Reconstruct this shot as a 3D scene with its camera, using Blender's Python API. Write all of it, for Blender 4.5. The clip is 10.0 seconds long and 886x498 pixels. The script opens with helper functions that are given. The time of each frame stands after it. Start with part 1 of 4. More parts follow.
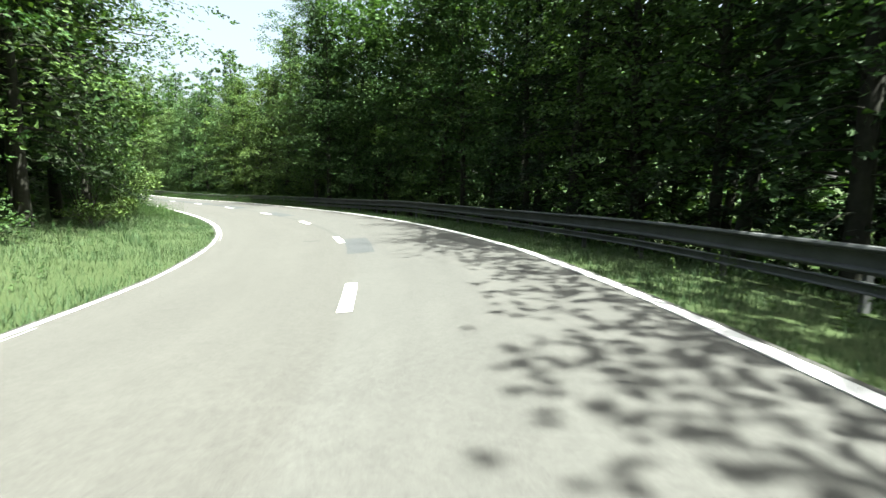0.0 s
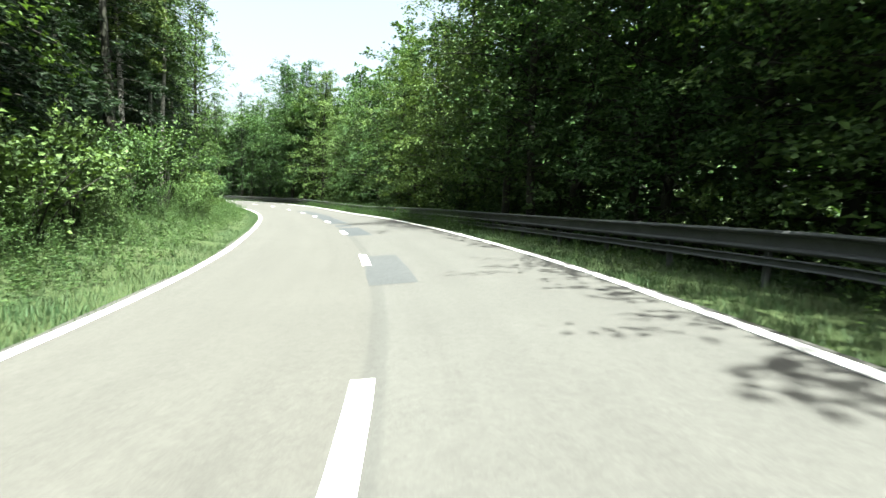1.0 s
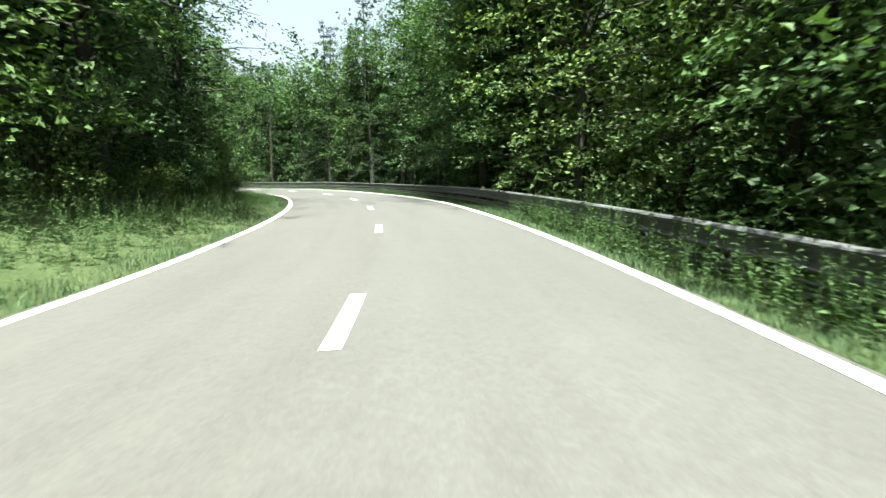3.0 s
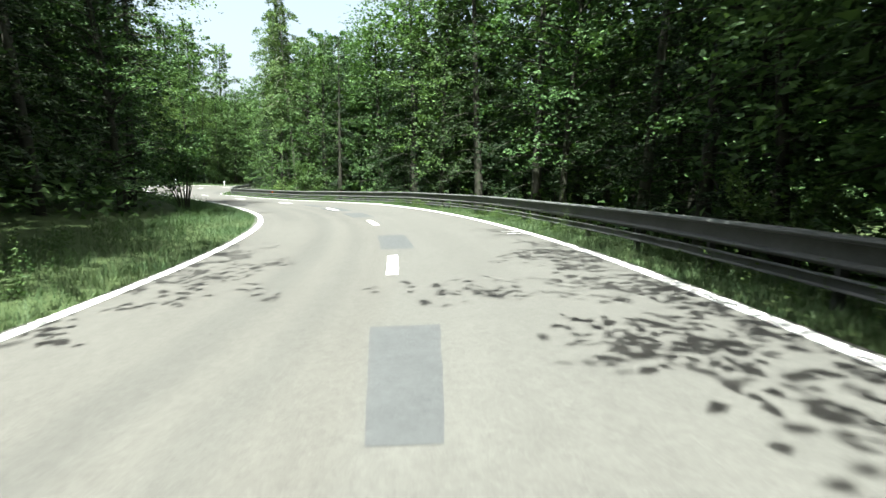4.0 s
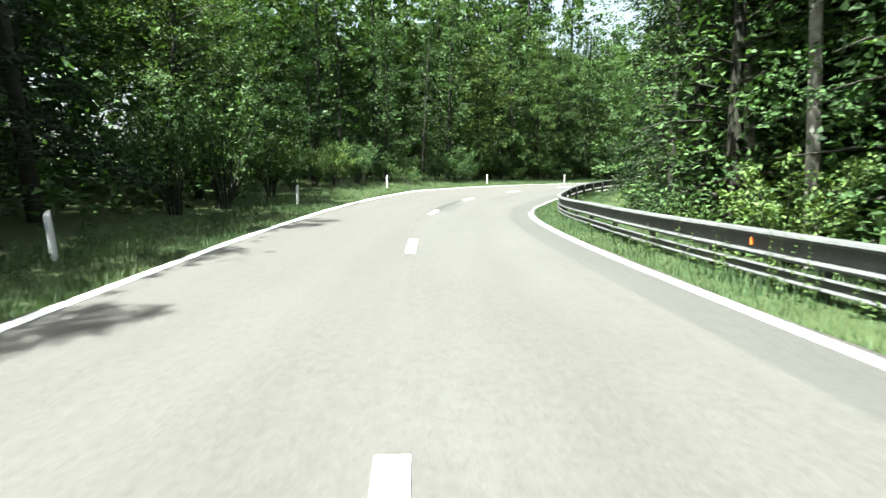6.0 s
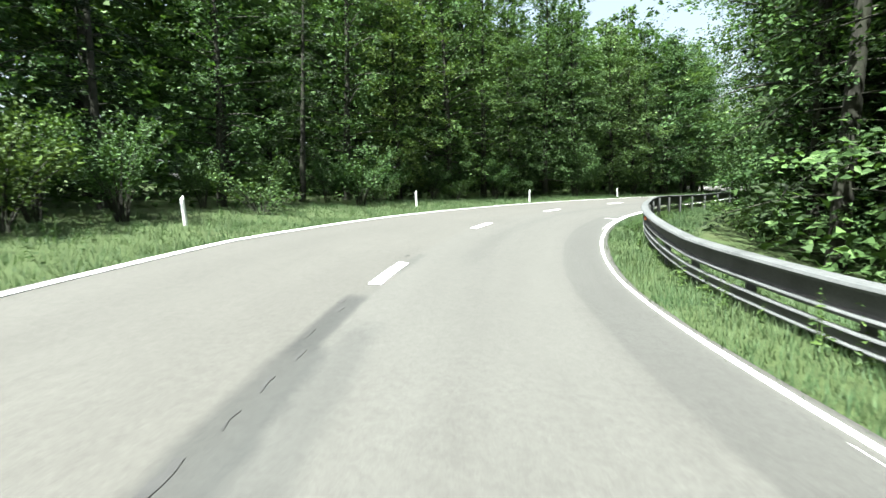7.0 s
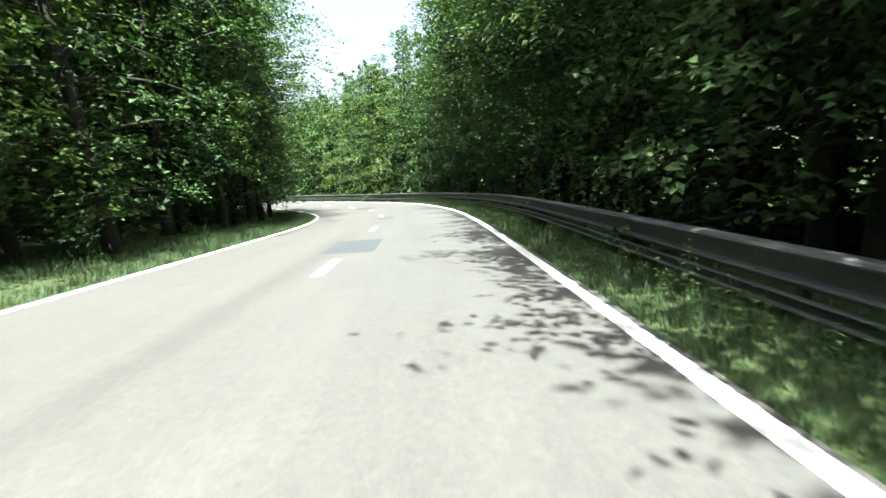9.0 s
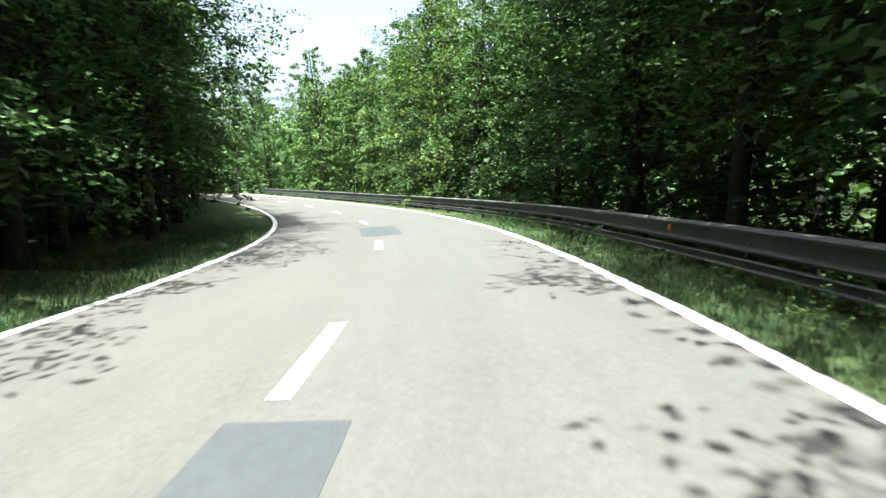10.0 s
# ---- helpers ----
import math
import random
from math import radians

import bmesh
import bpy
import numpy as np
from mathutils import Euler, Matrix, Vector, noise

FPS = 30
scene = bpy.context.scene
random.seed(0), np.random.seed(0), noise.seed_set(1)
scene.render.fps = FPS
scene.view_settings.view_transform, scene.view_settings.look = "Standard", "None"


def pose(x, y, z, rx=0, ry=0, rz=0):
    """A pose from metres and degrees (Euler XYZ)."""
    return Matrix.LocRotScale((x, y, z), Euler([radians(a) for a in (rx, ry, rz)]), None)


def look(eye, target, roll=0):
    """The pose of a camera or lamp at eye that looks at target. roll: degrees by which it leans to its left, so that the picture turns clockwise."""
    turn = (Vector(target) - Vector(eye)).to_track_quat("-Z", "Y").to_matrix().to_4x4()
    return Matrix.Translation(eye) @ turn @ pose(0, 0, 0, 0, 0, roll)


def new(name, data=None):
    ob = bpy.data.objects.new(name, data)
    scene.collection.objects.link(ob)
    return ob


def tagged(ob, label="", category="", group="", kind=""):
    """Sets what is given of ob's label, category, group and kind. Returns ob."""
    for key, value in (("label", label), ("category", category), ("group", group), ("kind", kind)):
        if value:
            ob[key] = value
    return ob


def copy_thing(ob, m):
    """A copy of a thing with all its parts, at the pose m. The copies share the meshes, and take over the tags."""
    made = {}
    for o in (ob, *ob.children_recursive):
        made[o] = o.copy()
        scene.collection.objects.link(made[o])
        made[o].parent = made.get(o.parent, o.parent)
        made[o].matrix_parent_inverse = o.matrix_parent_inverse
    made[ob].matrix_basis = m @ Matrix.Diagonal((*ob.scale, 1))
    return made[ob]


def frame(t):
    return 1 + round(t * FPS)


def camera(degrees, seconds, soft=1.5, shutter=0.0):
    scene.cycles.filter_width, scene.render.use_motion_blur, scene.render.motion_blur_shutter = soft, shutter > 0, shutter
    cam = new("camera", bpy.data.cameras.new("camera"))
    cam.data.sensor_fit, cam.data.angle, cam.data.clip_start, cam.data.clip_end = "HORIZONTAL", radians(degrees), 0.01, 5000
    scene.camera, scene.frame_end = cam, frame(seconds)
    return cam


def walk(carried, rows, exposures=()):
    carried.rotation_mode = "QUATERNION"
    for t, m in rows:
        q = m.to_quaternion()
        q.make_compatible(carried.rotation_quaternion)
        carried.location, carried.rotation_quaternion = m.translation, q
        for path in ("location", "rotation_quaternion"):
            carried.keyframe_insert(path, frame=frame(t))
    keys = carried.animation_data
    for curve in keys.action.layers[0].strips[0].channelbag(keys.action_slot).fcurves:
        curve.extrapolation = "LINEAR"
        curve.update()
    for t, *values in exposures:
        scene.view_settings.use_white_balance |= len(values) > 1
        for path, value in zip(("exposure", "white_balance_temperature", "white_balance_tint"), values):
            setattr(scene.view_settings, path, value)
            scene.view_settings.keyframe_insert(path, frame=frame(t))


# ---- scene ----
cam = camera(86.3, 10.0, soft=1.5, shutter=0.06)
PATH = [
    (0, (0.649, -2.810, 1.311), (1.294, 7.106, 0.186), 2.52),
    (0.25, (0.533, 1.767, 1.294), (0.091, 11.687, 0.117), 2.25),
    (0.5, (-0.076, 6.313, 1.269), (-1.557, 16.130, 0.074), 1.98),
    (0.75, (-1.126, 10.776, 1.247), (-3.565, 20.406, 0.103), 1.88),
    (1, (-2.661, 15.300, 1.226), (-6.042, 24.650, 0.150), 1.99),
    (1.25, (-4.796, 19.945, 1.191), (-9.067, 28.928, 0.160), 2.24),
    (1.5, (-7.409, 24.462, 1.164), (-12.371, 33.087, 0.161), 2.47),
    (1.75, (-10.244, 28.737, 1.158), (-15.638, 37.099, 0.163), 2.41),
    (2, (-13.326, 33.062, 1.148), (-19.040, 41.199, 0.083), 1.92),
    (2.25, (-16.775, 37.636, 1.100), (-22.859, 45.473, -0.145), 1.16),
    (2.5, (-20.416, 42.096, 1.022), (-26.850, 49.619, -0.394), 0.69),
    (2.7, (-23.341, 45.333, 0.962), (-29.982, 52.663, -0.506), 0.83),
    (2.9, (-26.331, 48.328, 0.928), (-33.210, 55.434, -0.549), 0.88),
    (3, (-27.851, 49.744, 0.920), (-34.858, 56.724, -0.564), 0.95),
    (3.1, (-29.384, 51.109, 0.916), (-36.524, 57.951, -0.574), 1.02),
    (3.25, (-31.703, 53.062, 0.917), (-39.045, 59.682, -0.586), 1.15),
    (3.3, (-32.478, 53.690, 0.917), (-39.889, 60.233, -0.589), 1.19),
    (3.5, (-35.586, 56.095, 0.925), (-43.262, 62.321, -0.596), 1.36),
    (3.65, (-37.909, 57.808, 0.933), (-45.775, 63.789, -0.595), 1.43),
    (3.8, (-40.215, 59.462, 0.944), (-48.266, 65.192, -0.586), 1.46),
    (4, (-43.289, 61.550, 0.957), (-51.742, 66.704, -0.453), 0.75),
    (4.25, (-47.252, 63.691, 0.949), (-56.160, 68.029, -0.401), -0.13),
    (4.5, (-51.332, 65.345, 0.934), (-60.630, 68.775, -0.404), -0.99),
    (4.75, (-55.542, 66.595, 0.925), (-65.137, 69.093, -0.375), -1.86),
    (5, (-59.918, 67.457, 0.916), (-69.724, 68.970, -0.336), -2.14),
    (5.25, (-64.514, 67.929, 0.905), (-74.423, 68.404, -0.350), -1.57),
    (5.5, (-69.109, 67.948, 0.889), (-79.003, 67.503, -0.497), -0.97),
    (5.7, (-72.605, 67.698, 0.869), (-82.425, 66.660, -0.704), -1.10),
    (5.9, (-75.981, 67.300, 0.848), (-85.745, 65.789, -0.696), -1.34),
    (6, (-77.639, 67.065, 0.841), (-87.381, 65.395, -0.675), -1.58),
    (6.1, (-79.282, 66.816, 0.835), (-89.010, 65.041, -0.647), -1.87),
    (6.25, (-81.725, 66.430, 0.830), (-91.455, 64.610, -0.595), -2.37),
    (6.3, (-82.537, 66.303, 0.829), (-92.273, 64.500, -0.576), -2.53),
    (6.5, (-85.782, 65.825, 0.830), (-95.565, 64.244, -0.503), -3.13),
    (6.65, (-88.228, 65.524, 0.833), (-98.064, 64.269, -0.462), -3.44),
    (6.8, (-90.701, 65.296, 0.834), (-100.588, 64.507, -0.446), -3.55),
    (7, (-94.037, 65.137, 0.827), (-103.963, 65.230, -0.384), -2.62),
    (7.25, (-98.190, 65.253, 0.834), (-108.039, 66.609, -0.237), -2.68),
    (7.5, (-102.262, 65.905, 0.855), (-111.846, 68.594, -0.113), -2.93),
    (7.75, (-106.147, 67.221, 0.902), (-115.254, 71.228, -0.105), -2.02),
    (8, (-109.861, 69.123, 0.940), (-118.333, 74.328, -0.138), -0.90),
    (8.25, (-113.485, 71.516, 0.959), (-121.232, 77.749, -0.110), -0.88),
    (8.5, (-116.961, 74.405, 0.940), (-124.011, 81.413, -0.158), -1.78),
    (8.75, (-120.268, 77.719, 0.906), (-126.824, 85.162, -0.365), -2.95),
    (9, (-123.523, 81.327, 0.876), (-129.918, 88.881, -0.557), -3.76),
    (9.25, (-126.786, 85.069, 0.849), (-133.313, 92.510, -0.576), -3.73),
    (9.5, (-130.054, 88.681, 0.818), (-136.822, 95.919, -0.529), -3.04),
    (9.75, (-133.392, 91.981, 0.774), (-140.415, 98.974, -0.565), -2.04),
    (10, (-136.774, 94.968, 0.721), (-144.148, 101.581, -0.653), -0.82),
]
EXPOSURES = [
    (0, 2.99, 6260, 0.3),
    (1, 3.09, 6260, 0.3),
    (1.5, 3.06, 6260, 0.3),
    (2.5, 2.95, 6260, 0.3),
    (4.5, 2.91, 6210, 2.0),
    (5.5, 3.15, 6210, 2.0),
    (7, 2.91, 6090, 2.8),
    (8, 2.99, 6090, 2.8),
    (8.5, 3.09, 6090, 2.8),
    (9, 3.20, 6090, 2.8),
    (9.5, 3.20, 6090, 2.8),
    (10, 3.12, 6090, 2.8),
]
# the road's alignment: bends, dips and banking along its length in metres
ROAD_W, DASH_STEP, DASH_LEN, DASH_FROM = 6.64, 7.420, 1.69, 2.28
BEND = [
    0.0324, 0.0318, 0.0311, 0.0304, 0.0295, 0.0283, 0.0267, 0.0246, 0.0232, 0.0229, 0.0209, 0.0156,
    0.0087, 0.0047, 0.0043, 0.0048, 0.0063, 0.0085, 0.0105, 0.0114, 0.0113, 0.0113, 0.0137, 0.0202,
    0.027, 0.0299, 0.0276, 0.0219, 0.0143, 0.0037, -0.0082, -0.0182, -0.0257, -0.0304, -0.0325, -0.0326,
    -0.0301, -0.0232, -0.0115, -0.0029, -0.0003, 0.0013, 0.0058, 0.0117, 0.0171, 0.0197, 0.0202, 0.0188,
    0.0166, 0.0143, 0.0124, 0.0106, 0.0089, 0.0073, 0.0059, 0.0045, 0.0031,
]
DIP = [
    -0.06, -0.12, -0.3, -0.45, 0.35, -0.17, -1.03, 1.57, 0.28, -0.49, -0.07, -0.71,
    1.44, -0.09, 0.52, -1.9, 0.09, -0.4, 0.07, 0.71, 1.35, 0.61, 0.23, 0.09,
    0.05,
]
BANK = [
    -1.3, -2.5, -6.3, -9.7, -8.3, -6.9, -5.4, -4.0, -5.2, -5.1, -2.3, -2.8,
    2.6, 5.5, 12.1, 6.7, 4.5, 1.3, -2.1, -4.0, -3.1, -1.1, -0.5, -0.2,
    -0.1,
]
walk(cam, [(t, look(eye, target, roll)) for t, eye, target, roll in PATH], EXPOSURES)

# ---- daylight ----
SUN_AZ, SUN_EL = radians(132.0), radians(63.0)
world = bpy.data.worlds.new("sky")
scene.world = world
world.use_nodes = True
wn = world.node_tree.nodes
sky = wn.new("ShaderNodeTexSky")
sky.sky_type = "NISHITA"
sky.sun_disc = False
sky.sun_elevation, sky.sun_rotation = SUN_EL, SUN_AZ
sky.air_density, sky.dust_density, sky.ozone_density = 1.2, 7.5, 0.4
wn["Background"].inputs["Strength"].default_value = 0.058
# a thin white veil of high haze over the whole sky
grey = wn.new("ShaderNodeRGBToBW")
veil = wn.new("ShaderNodeMix")
veil.data_type = "RGBA"
veil.inputs["Factor"].default_value = 0.42
lift = wn.new("ShaderNodeMath")
lift.operation = "MULTIPLY"
lift.inputs[1].default_value = 1.22
world.node_tree.links.new(sky.outputs["Color"], grey.inputs["Color"])
world.node_tree.links.new(grey.outputs["Val"], lift.inputs[0])
world.node_tree.links.new(sky.outputs["Color"], veil.inputs["A"])
world.node_tree.links.new(lift.outputs["Value"], veil.inputs["B"])
world.node_tree.links.new(veil.outputs["Result"], wn["Background"].inputs["Color"])
sun_data = bpy.data.lights.new("sun", "SUN")
sun_data.energy, sun_data.angle, sun_data.color = 5.0, radians(0.53), (1.0, 0.965, 0.90)
sun = new("sun", sun_data)
to_sun = Vector((math.sin(SUN_AZ) * math.cos(SUN_EL), math.cos(SUN_AZ) * math.cos(SUN_EL), math.sin(SUN_EL)))
sun.matrix_world = look(tuple(to_sun * 200), (0, 0, 0))


# ---- materials ----
class Nodes:
    """A new node material with short ways to add nodes."""

    def __init__(self, name):
        self.mat = bpy.data.materials.new(name)
        self.mat.use_nodes = True
        self.tree = self.mat.node_tree
        self.bsdf = self.tree.nodes["Principled BSDF"]

    def add(self, kind, **values):
        node = self.tree.nodes.new(kind)
        for key, value in values.items():
            if key == "data_type":
                node.data_type = value
            elif key == "operation":
                node.operation = value
            elif key == "blend_type":
                node.blend_type = value
        return node

    def link(self, a, b):
        self.tree.links.new(a, b)

    def noise(self, scale, detail=4.0, rough=0.6, vector=None):
        node = self.add("ShaderNodeTexNoise")
        node.inputs["Scale"].default_value = scale
        node.inputs["Detail"].default_value = detail
        node.inputs["Roughness"].default_value = rough
        if vector is None:
            vector = self.add("ShaderNodeTexCoord").outputs["Object"]
        self.link(vector, node.inputs["Vector"])
        return node.outputs["Fac"]

    def ramp(self, fac, stops):
        node = self.add("ShaderNodeValToRGB")
        els = node.color_ramp.elements
        els[0].position, els[0].color = stops[0][0], (*stops[0][1], 1)
        els[1].position, els[1].color = stops[-1][0], (*stops[-1][1], 1)
        for at, colour in stops[1:-1]:
            els.new(at).color = (*colour, 1)
        self.link(fac, node.inputs["Fac"])
        return node.outputs["Color"]

    def mix(self, fac, a, b, blend="MIX"):
        node = self.add("ShaderNodeMix", data_type="RGBA", blend_type=blend)
        for sock, value in ((node.inputs["Factor"], fac), (node.inputs["A"], a), (node.inputs["B"], b)):
            if isinstance(value, (int, float)):
                sock.default_value = value
            elif isinstance(value, tuple):
                sock.default_value = (*value, 1)
            else:
                self.link(value, sock)
        return node.outputs["Result"]

    def bump(self, height, strength, distance):
        node = self.add("ShaderNodeBump")
        node.inputs["Strength"].default_value = strength
        node.inputs["Distance"].default_value = distance
        self.link(height, node.inputs["Height"])
        self.link(node.outputs["Normal"], self.bsdf.inputs["Normal"])

    def finish(self, colour, rough, metal=0.0, spec=0.5):
        if isinstance(colour, tuple):
            self.bsdf.inputs["Base Color"].default_value = (*colour, 1)
        else:
            self.link(colour, self.bsdf.inputs["Base Color"])
        if isinstance(rough, float):
            self.bsdf.inputs["Roughness"].default_value = rough
        else:
            self.link(rough, self.bsdf.inputs["Roughness"])
        self.bsdf.inputs["Metallic"].default_value = metal
        self.bsdf.inputs["Specular IOR Level"].default_value = spec
        return self.mat


def asphalt_material(name, dark, light):
    n = Nodes(name)
    grain = n.noise(170.0, 3.0, 0.7)
    blot = n.noise(1.1, 5.0, 0.7)
    fine = n.noise(9.0, 4.0, 0.65)
    speck = n.noise(34.0, 4.0, 0.75)
    colour = n.ramp(blot, [(0.30, dark), (0.70, light)])
    colour = n.mix(0.45, colour, n.ramp(fine, [(0.36, tuple(v * 0.70 for v in dark)), (0.64, tuple(v * 1.12 for v in light))]))
    colour = n.mix(0.30, colour, n.ramp(speck, [(0.30, tuple(v * 0.6 for v in dark)), (0.70, tuple(v * 1.15 for v in light))]))
    colour = n.mix(0.35, colour, n.ramp(grain, [(0.30, tuple(v * 0.45 for v in dark)), (0.70, tuple(min(1, v * 1.3) for v in light))]))
    n.bump(grain, 0.35, 0.004)
    return n.finish(colour, 0.88, spec=0.3)


# stains in the asphalt: middle and half length along, middle and half width across, softness, strength
ROAD_STAINS = [
    (134.3, 0.9, 0.03, 0.12, 0.06, 1.0), (131.6, 2.0, 0.00, 0.18, 0.10, 0.85), (137.6, 0.9, -0.08, 0.07, 0.06, 0.5),
    (132.0, 2.2, -0.32, 0.16, 0.12, 0.45), (131.0, 19.0, -2.92, 0.36, 0.06, 0.38), (23.5, 12.5, -0.08, 0.09, 0.04, 0.35),
    (90.0, 12.0, 1.45, 0.24, 0.22, 0.32), (93.0, 14.0, 0.70, 0.16, 0.2, 0.26), (103.0, 9.0, 2.35, 0.35, 0.25, 0.3),
    (48.0, 9.8, -0.98, 0.07, 0.03, 0.3), (172.0, 8.0, 0.55, 0.20, 0.25, 0.25), (150.0, 12.0, -1.0, 0.2, 0.25, 0.22),
]


def road_material():
    """Pale asphalt with streaks along the lanes and slightly darker wheel tracks."""
    dark, light = (0.0316, 0.0312, 0.0285), (0.0612, 0.0604, 0.0555)
    n = Nodes("old_pale_asphalt_road")
    uv = n.add("ShaderNodeUVMap")
    stretch = n.add("ShaderNodeMapping")
    stretch.inputs["Scale"].default_value = (0.10, 1.3, 1.0)
    n.link(uv.outputs["UV"], stretch.inputs["Vector"])
    streak = n.noise(1.6, 5.0, 0.62, stretch.outputs["Vector"])
    split = n.add("ShaderNodeSeparateXYZ")
    n.link(uv.outputs["UV"], split.inputs["Vector"])
    wave = n.add("ShaderNodeMath", operation="SINE")
    turn = n.add("ShaderNodeMath", operation="MULTIPLY")
    turn.inputs[1].default_value = 2 * math.pi / 1.62
    n.link(split.outputs["Y"], turn.inputs[0])
    n.link(turn.outputs["Value"], wave.inputs[0])
    track = n.add("ShaderNodeMath", operation="MULTIPLY_ADD")
    track.inputs[1].default_value, track.inputs[2].default_value = 0.5, 0.5
    n.link(wave.outputs["Value"], track.inputs[0])
    grain, fine = n.noise(170.0, 3.0, 0.7), n.noise(13.0, 5.0, 0.72)
    speck, blot = n.noise(34.0, 4.0, 0.75), n.noise(0.42, 5.0, 0.62)
    colour = n.ramp(blot, [(0.34, tuple(v * 0.92 for v in dark)), (0.66, light)])
    mottle = n.noise(1.7, 6.0, 0.72)
    colour = n.mix(0.40, colour, n.ramp(mottle, [(0.34, tuple(v * 0.85 for v in dark)), (0.64, tuple(v * 1.08 for v in light))]))
    colour = n.mix(0.45, colour, n.ramp(streak, [(0.34, (0.027, 0.0255, 0.0235)), (0.62, tuple(v * 1.06 for v in light))]))
    colour = n.mix(n.mix(0.5, n.ramp(track.outputs["Value"], [(0.2, (0, 0, 0)), (0.9, (0.34, 0.34, 0.34))]), n.ramp(streak, [(0.4, (0.3, 0.3, 0.3)), (0.6, (0, 0, 0))]), "MULTIPLY"), colour, tuple(v * 0.66 for v in dark))
    coarse = n.noise(3.1, 5.0, 0.75)
    colour = n.mix(0.10, colour, n.ramp(coarse, [(0.36, tuple(v * 0.62 for v in dark)), (0.60, tuple(v * 1.15 for v in light))]))
    colour = n.mix(0.28, colour, n.ramp(fine, [(0.38, tuple(v * 0.50 for v in dark)), (0.62, tuple(v * 1.22 for v in light))]))
    colour = n.mix(0.30, colour, n.ramp(speck, [(0.30, tuple(v * 0.55 for v in dark)), (0.70, tuple(v * 1.2 for v in light))]))
    colour = n.mix(0.35, colour, n.ramp(grain, [(0.30, tuple(v * 0.45 for v in dark)), (0.70, tuple(v * 1.35 for v in light))]))
    # old stains, worn bands and a greyer right-hand lane: place and size along and across the road
    wobble = n.noise(1.9, 5.0, 0.7)
    for s_mid, s_half, e_mid, e_half, soft, strength in ROAD_STAINS:
        mask = None
        for sock, mid, half, edge in (("X", s_mid, s_half, soft * 4), ("Y", e_mid, e_half, soft)):
            off = n.add("ShaderNodeMath", operation="SUBTRACT")
            n.link(split.outputs[sock], off.inputs[0])
            off.inputs[1].default_value = mid
            size = n.add("ShaderNodeMath", operation="ABSOLUTE")
            n.link(off.outputs["Value"], size.inputs[0])
            shake = n.add("ShaderNodeMath", operation="MULTIPLY_ADD")
            n.link(wobble, shake.inputs[0])
            shake.inputs[1].default_value = edge * 1.6
            n.link(size.outputs["Value"], shake.inputs[2])
            fade = n.add("ShaderNodeMapRange")
            n.link(shake.outputs["Value"], fade.inputs["Value"])
            fade.inputs["From Min"].default_value, fade.inputs["From Max"].default_value = half + edge * 0.3, half + edge * 1.3
            fade.inputs["To Min"].default_value, fade.inputs["To Max"].default_value = 1.0, 0.0
            if mask is None:
                mask = fade.outputs["Result"]
            else:
                both = n.add("ShaderNodeMath", operation="MULTIPLY")
                n.link(mask, both.inputs[0])
                n.link(fade.outputs["Result"], both.inputs[1])
                mask = both.outputs["Value"]
        weak = n.add("ShaderNodeMath", operation="MULTIPLY")
        n.link(mask, weak.inputs[0])
        weak.inputs[1].default_value = strength
        colour = n.mix(weak.outputs["Value"], colour, n.mix(1.0, colour, (0.50, 0.53, 0.55), "MULTIPLY"))
    side = n.add("ShaderNodeMapRange")
    n.link(split.outputs["Y"], side.inputs["Value"])
    side.inputs["From Min"].default_value, side.inputs["From Max"].default_value = -0.15, 0.10
    colour = n.mix(1.0, colour, n.ramp(side.outputs["Result"], [(0.0, (0.998, 1.0, 0.985)), (1.0, (1.0, 0.990, 0.962))]), "MULTIPLY")
    n.bump(grain, 0.35, 0.004)
    return n.finish(colour, 0.88, spec=0.3)


def leaf_material(name, dark, light, through_light, vary=True):
    n = Nodes(name)
    geo = n.add("ShaderNodeNewGeometry")
    info = n.add("ShaderNodeObjectInfo")
    colour = n.ramp(geo.outputs["Random Per Island"], [(0.0, dark), (0.6, tuple((a + b) / 2 for a, b in zip(dark, light))), (1.0, light)])
    tone = n.ramp(info.outputs["Random"], [(0.0, (0.70, 0.80, 0.75)), (0.5, (1.0, 1.0, 1.0)), (1.0, (1.22, 1.10, 0.80))])
    if vary:
        colour = n.mix(1.0, colour, tone, "MULTIPLY")
    else:
        patchy = n.noise(0.8, 4.0, 0.6)
        colour = n.mix(1.0, colour, n.ramp(patchy, [(0.35, (0.78, 0.90, 0.80)), (0.65, (1.12, 1.04, 0.95))]), "MULTIPLY")
    n.finish(colour, 0.60, spec=0.15)
    back = n.add("ShaderNodeBsdfTranslucent")
    n.link(n.mix(1.0, colour, through_light, "MULTIPLY"), back.inputs["Color"])
    both = n.add("ShaderNodeMixShader")
    both.inputs["Fac"].default_value = 0.28
    n.link(n.bsdf.outputs["BSDF"], both.inputs[1])
    n.link(back.outputs["BSDF"], both.inputs[2])
    n.link(both.outputs["Shader"], n.tree.nodes["Material Output"].inputs["Surface"])
    return n.mat


def bark_material(name, dark, light, scale):
    n = Nodes(name)
    ridges = n.noise(scale, 5.0, 0.7)
    patches = n.noise(1.6, 3.0, 0.6)
    colour = n.mix(0.35, n.ramp(ridges, [(0.32, dark), (0.68, light)]), n.ramp(patches, [(0.35, dark), (0.7, (0.036, 0.045, 0.022))]))
    n.bump(ridges, 0.6, 0.02)
    return n.finish(colour, 0.9, spec=0.2)


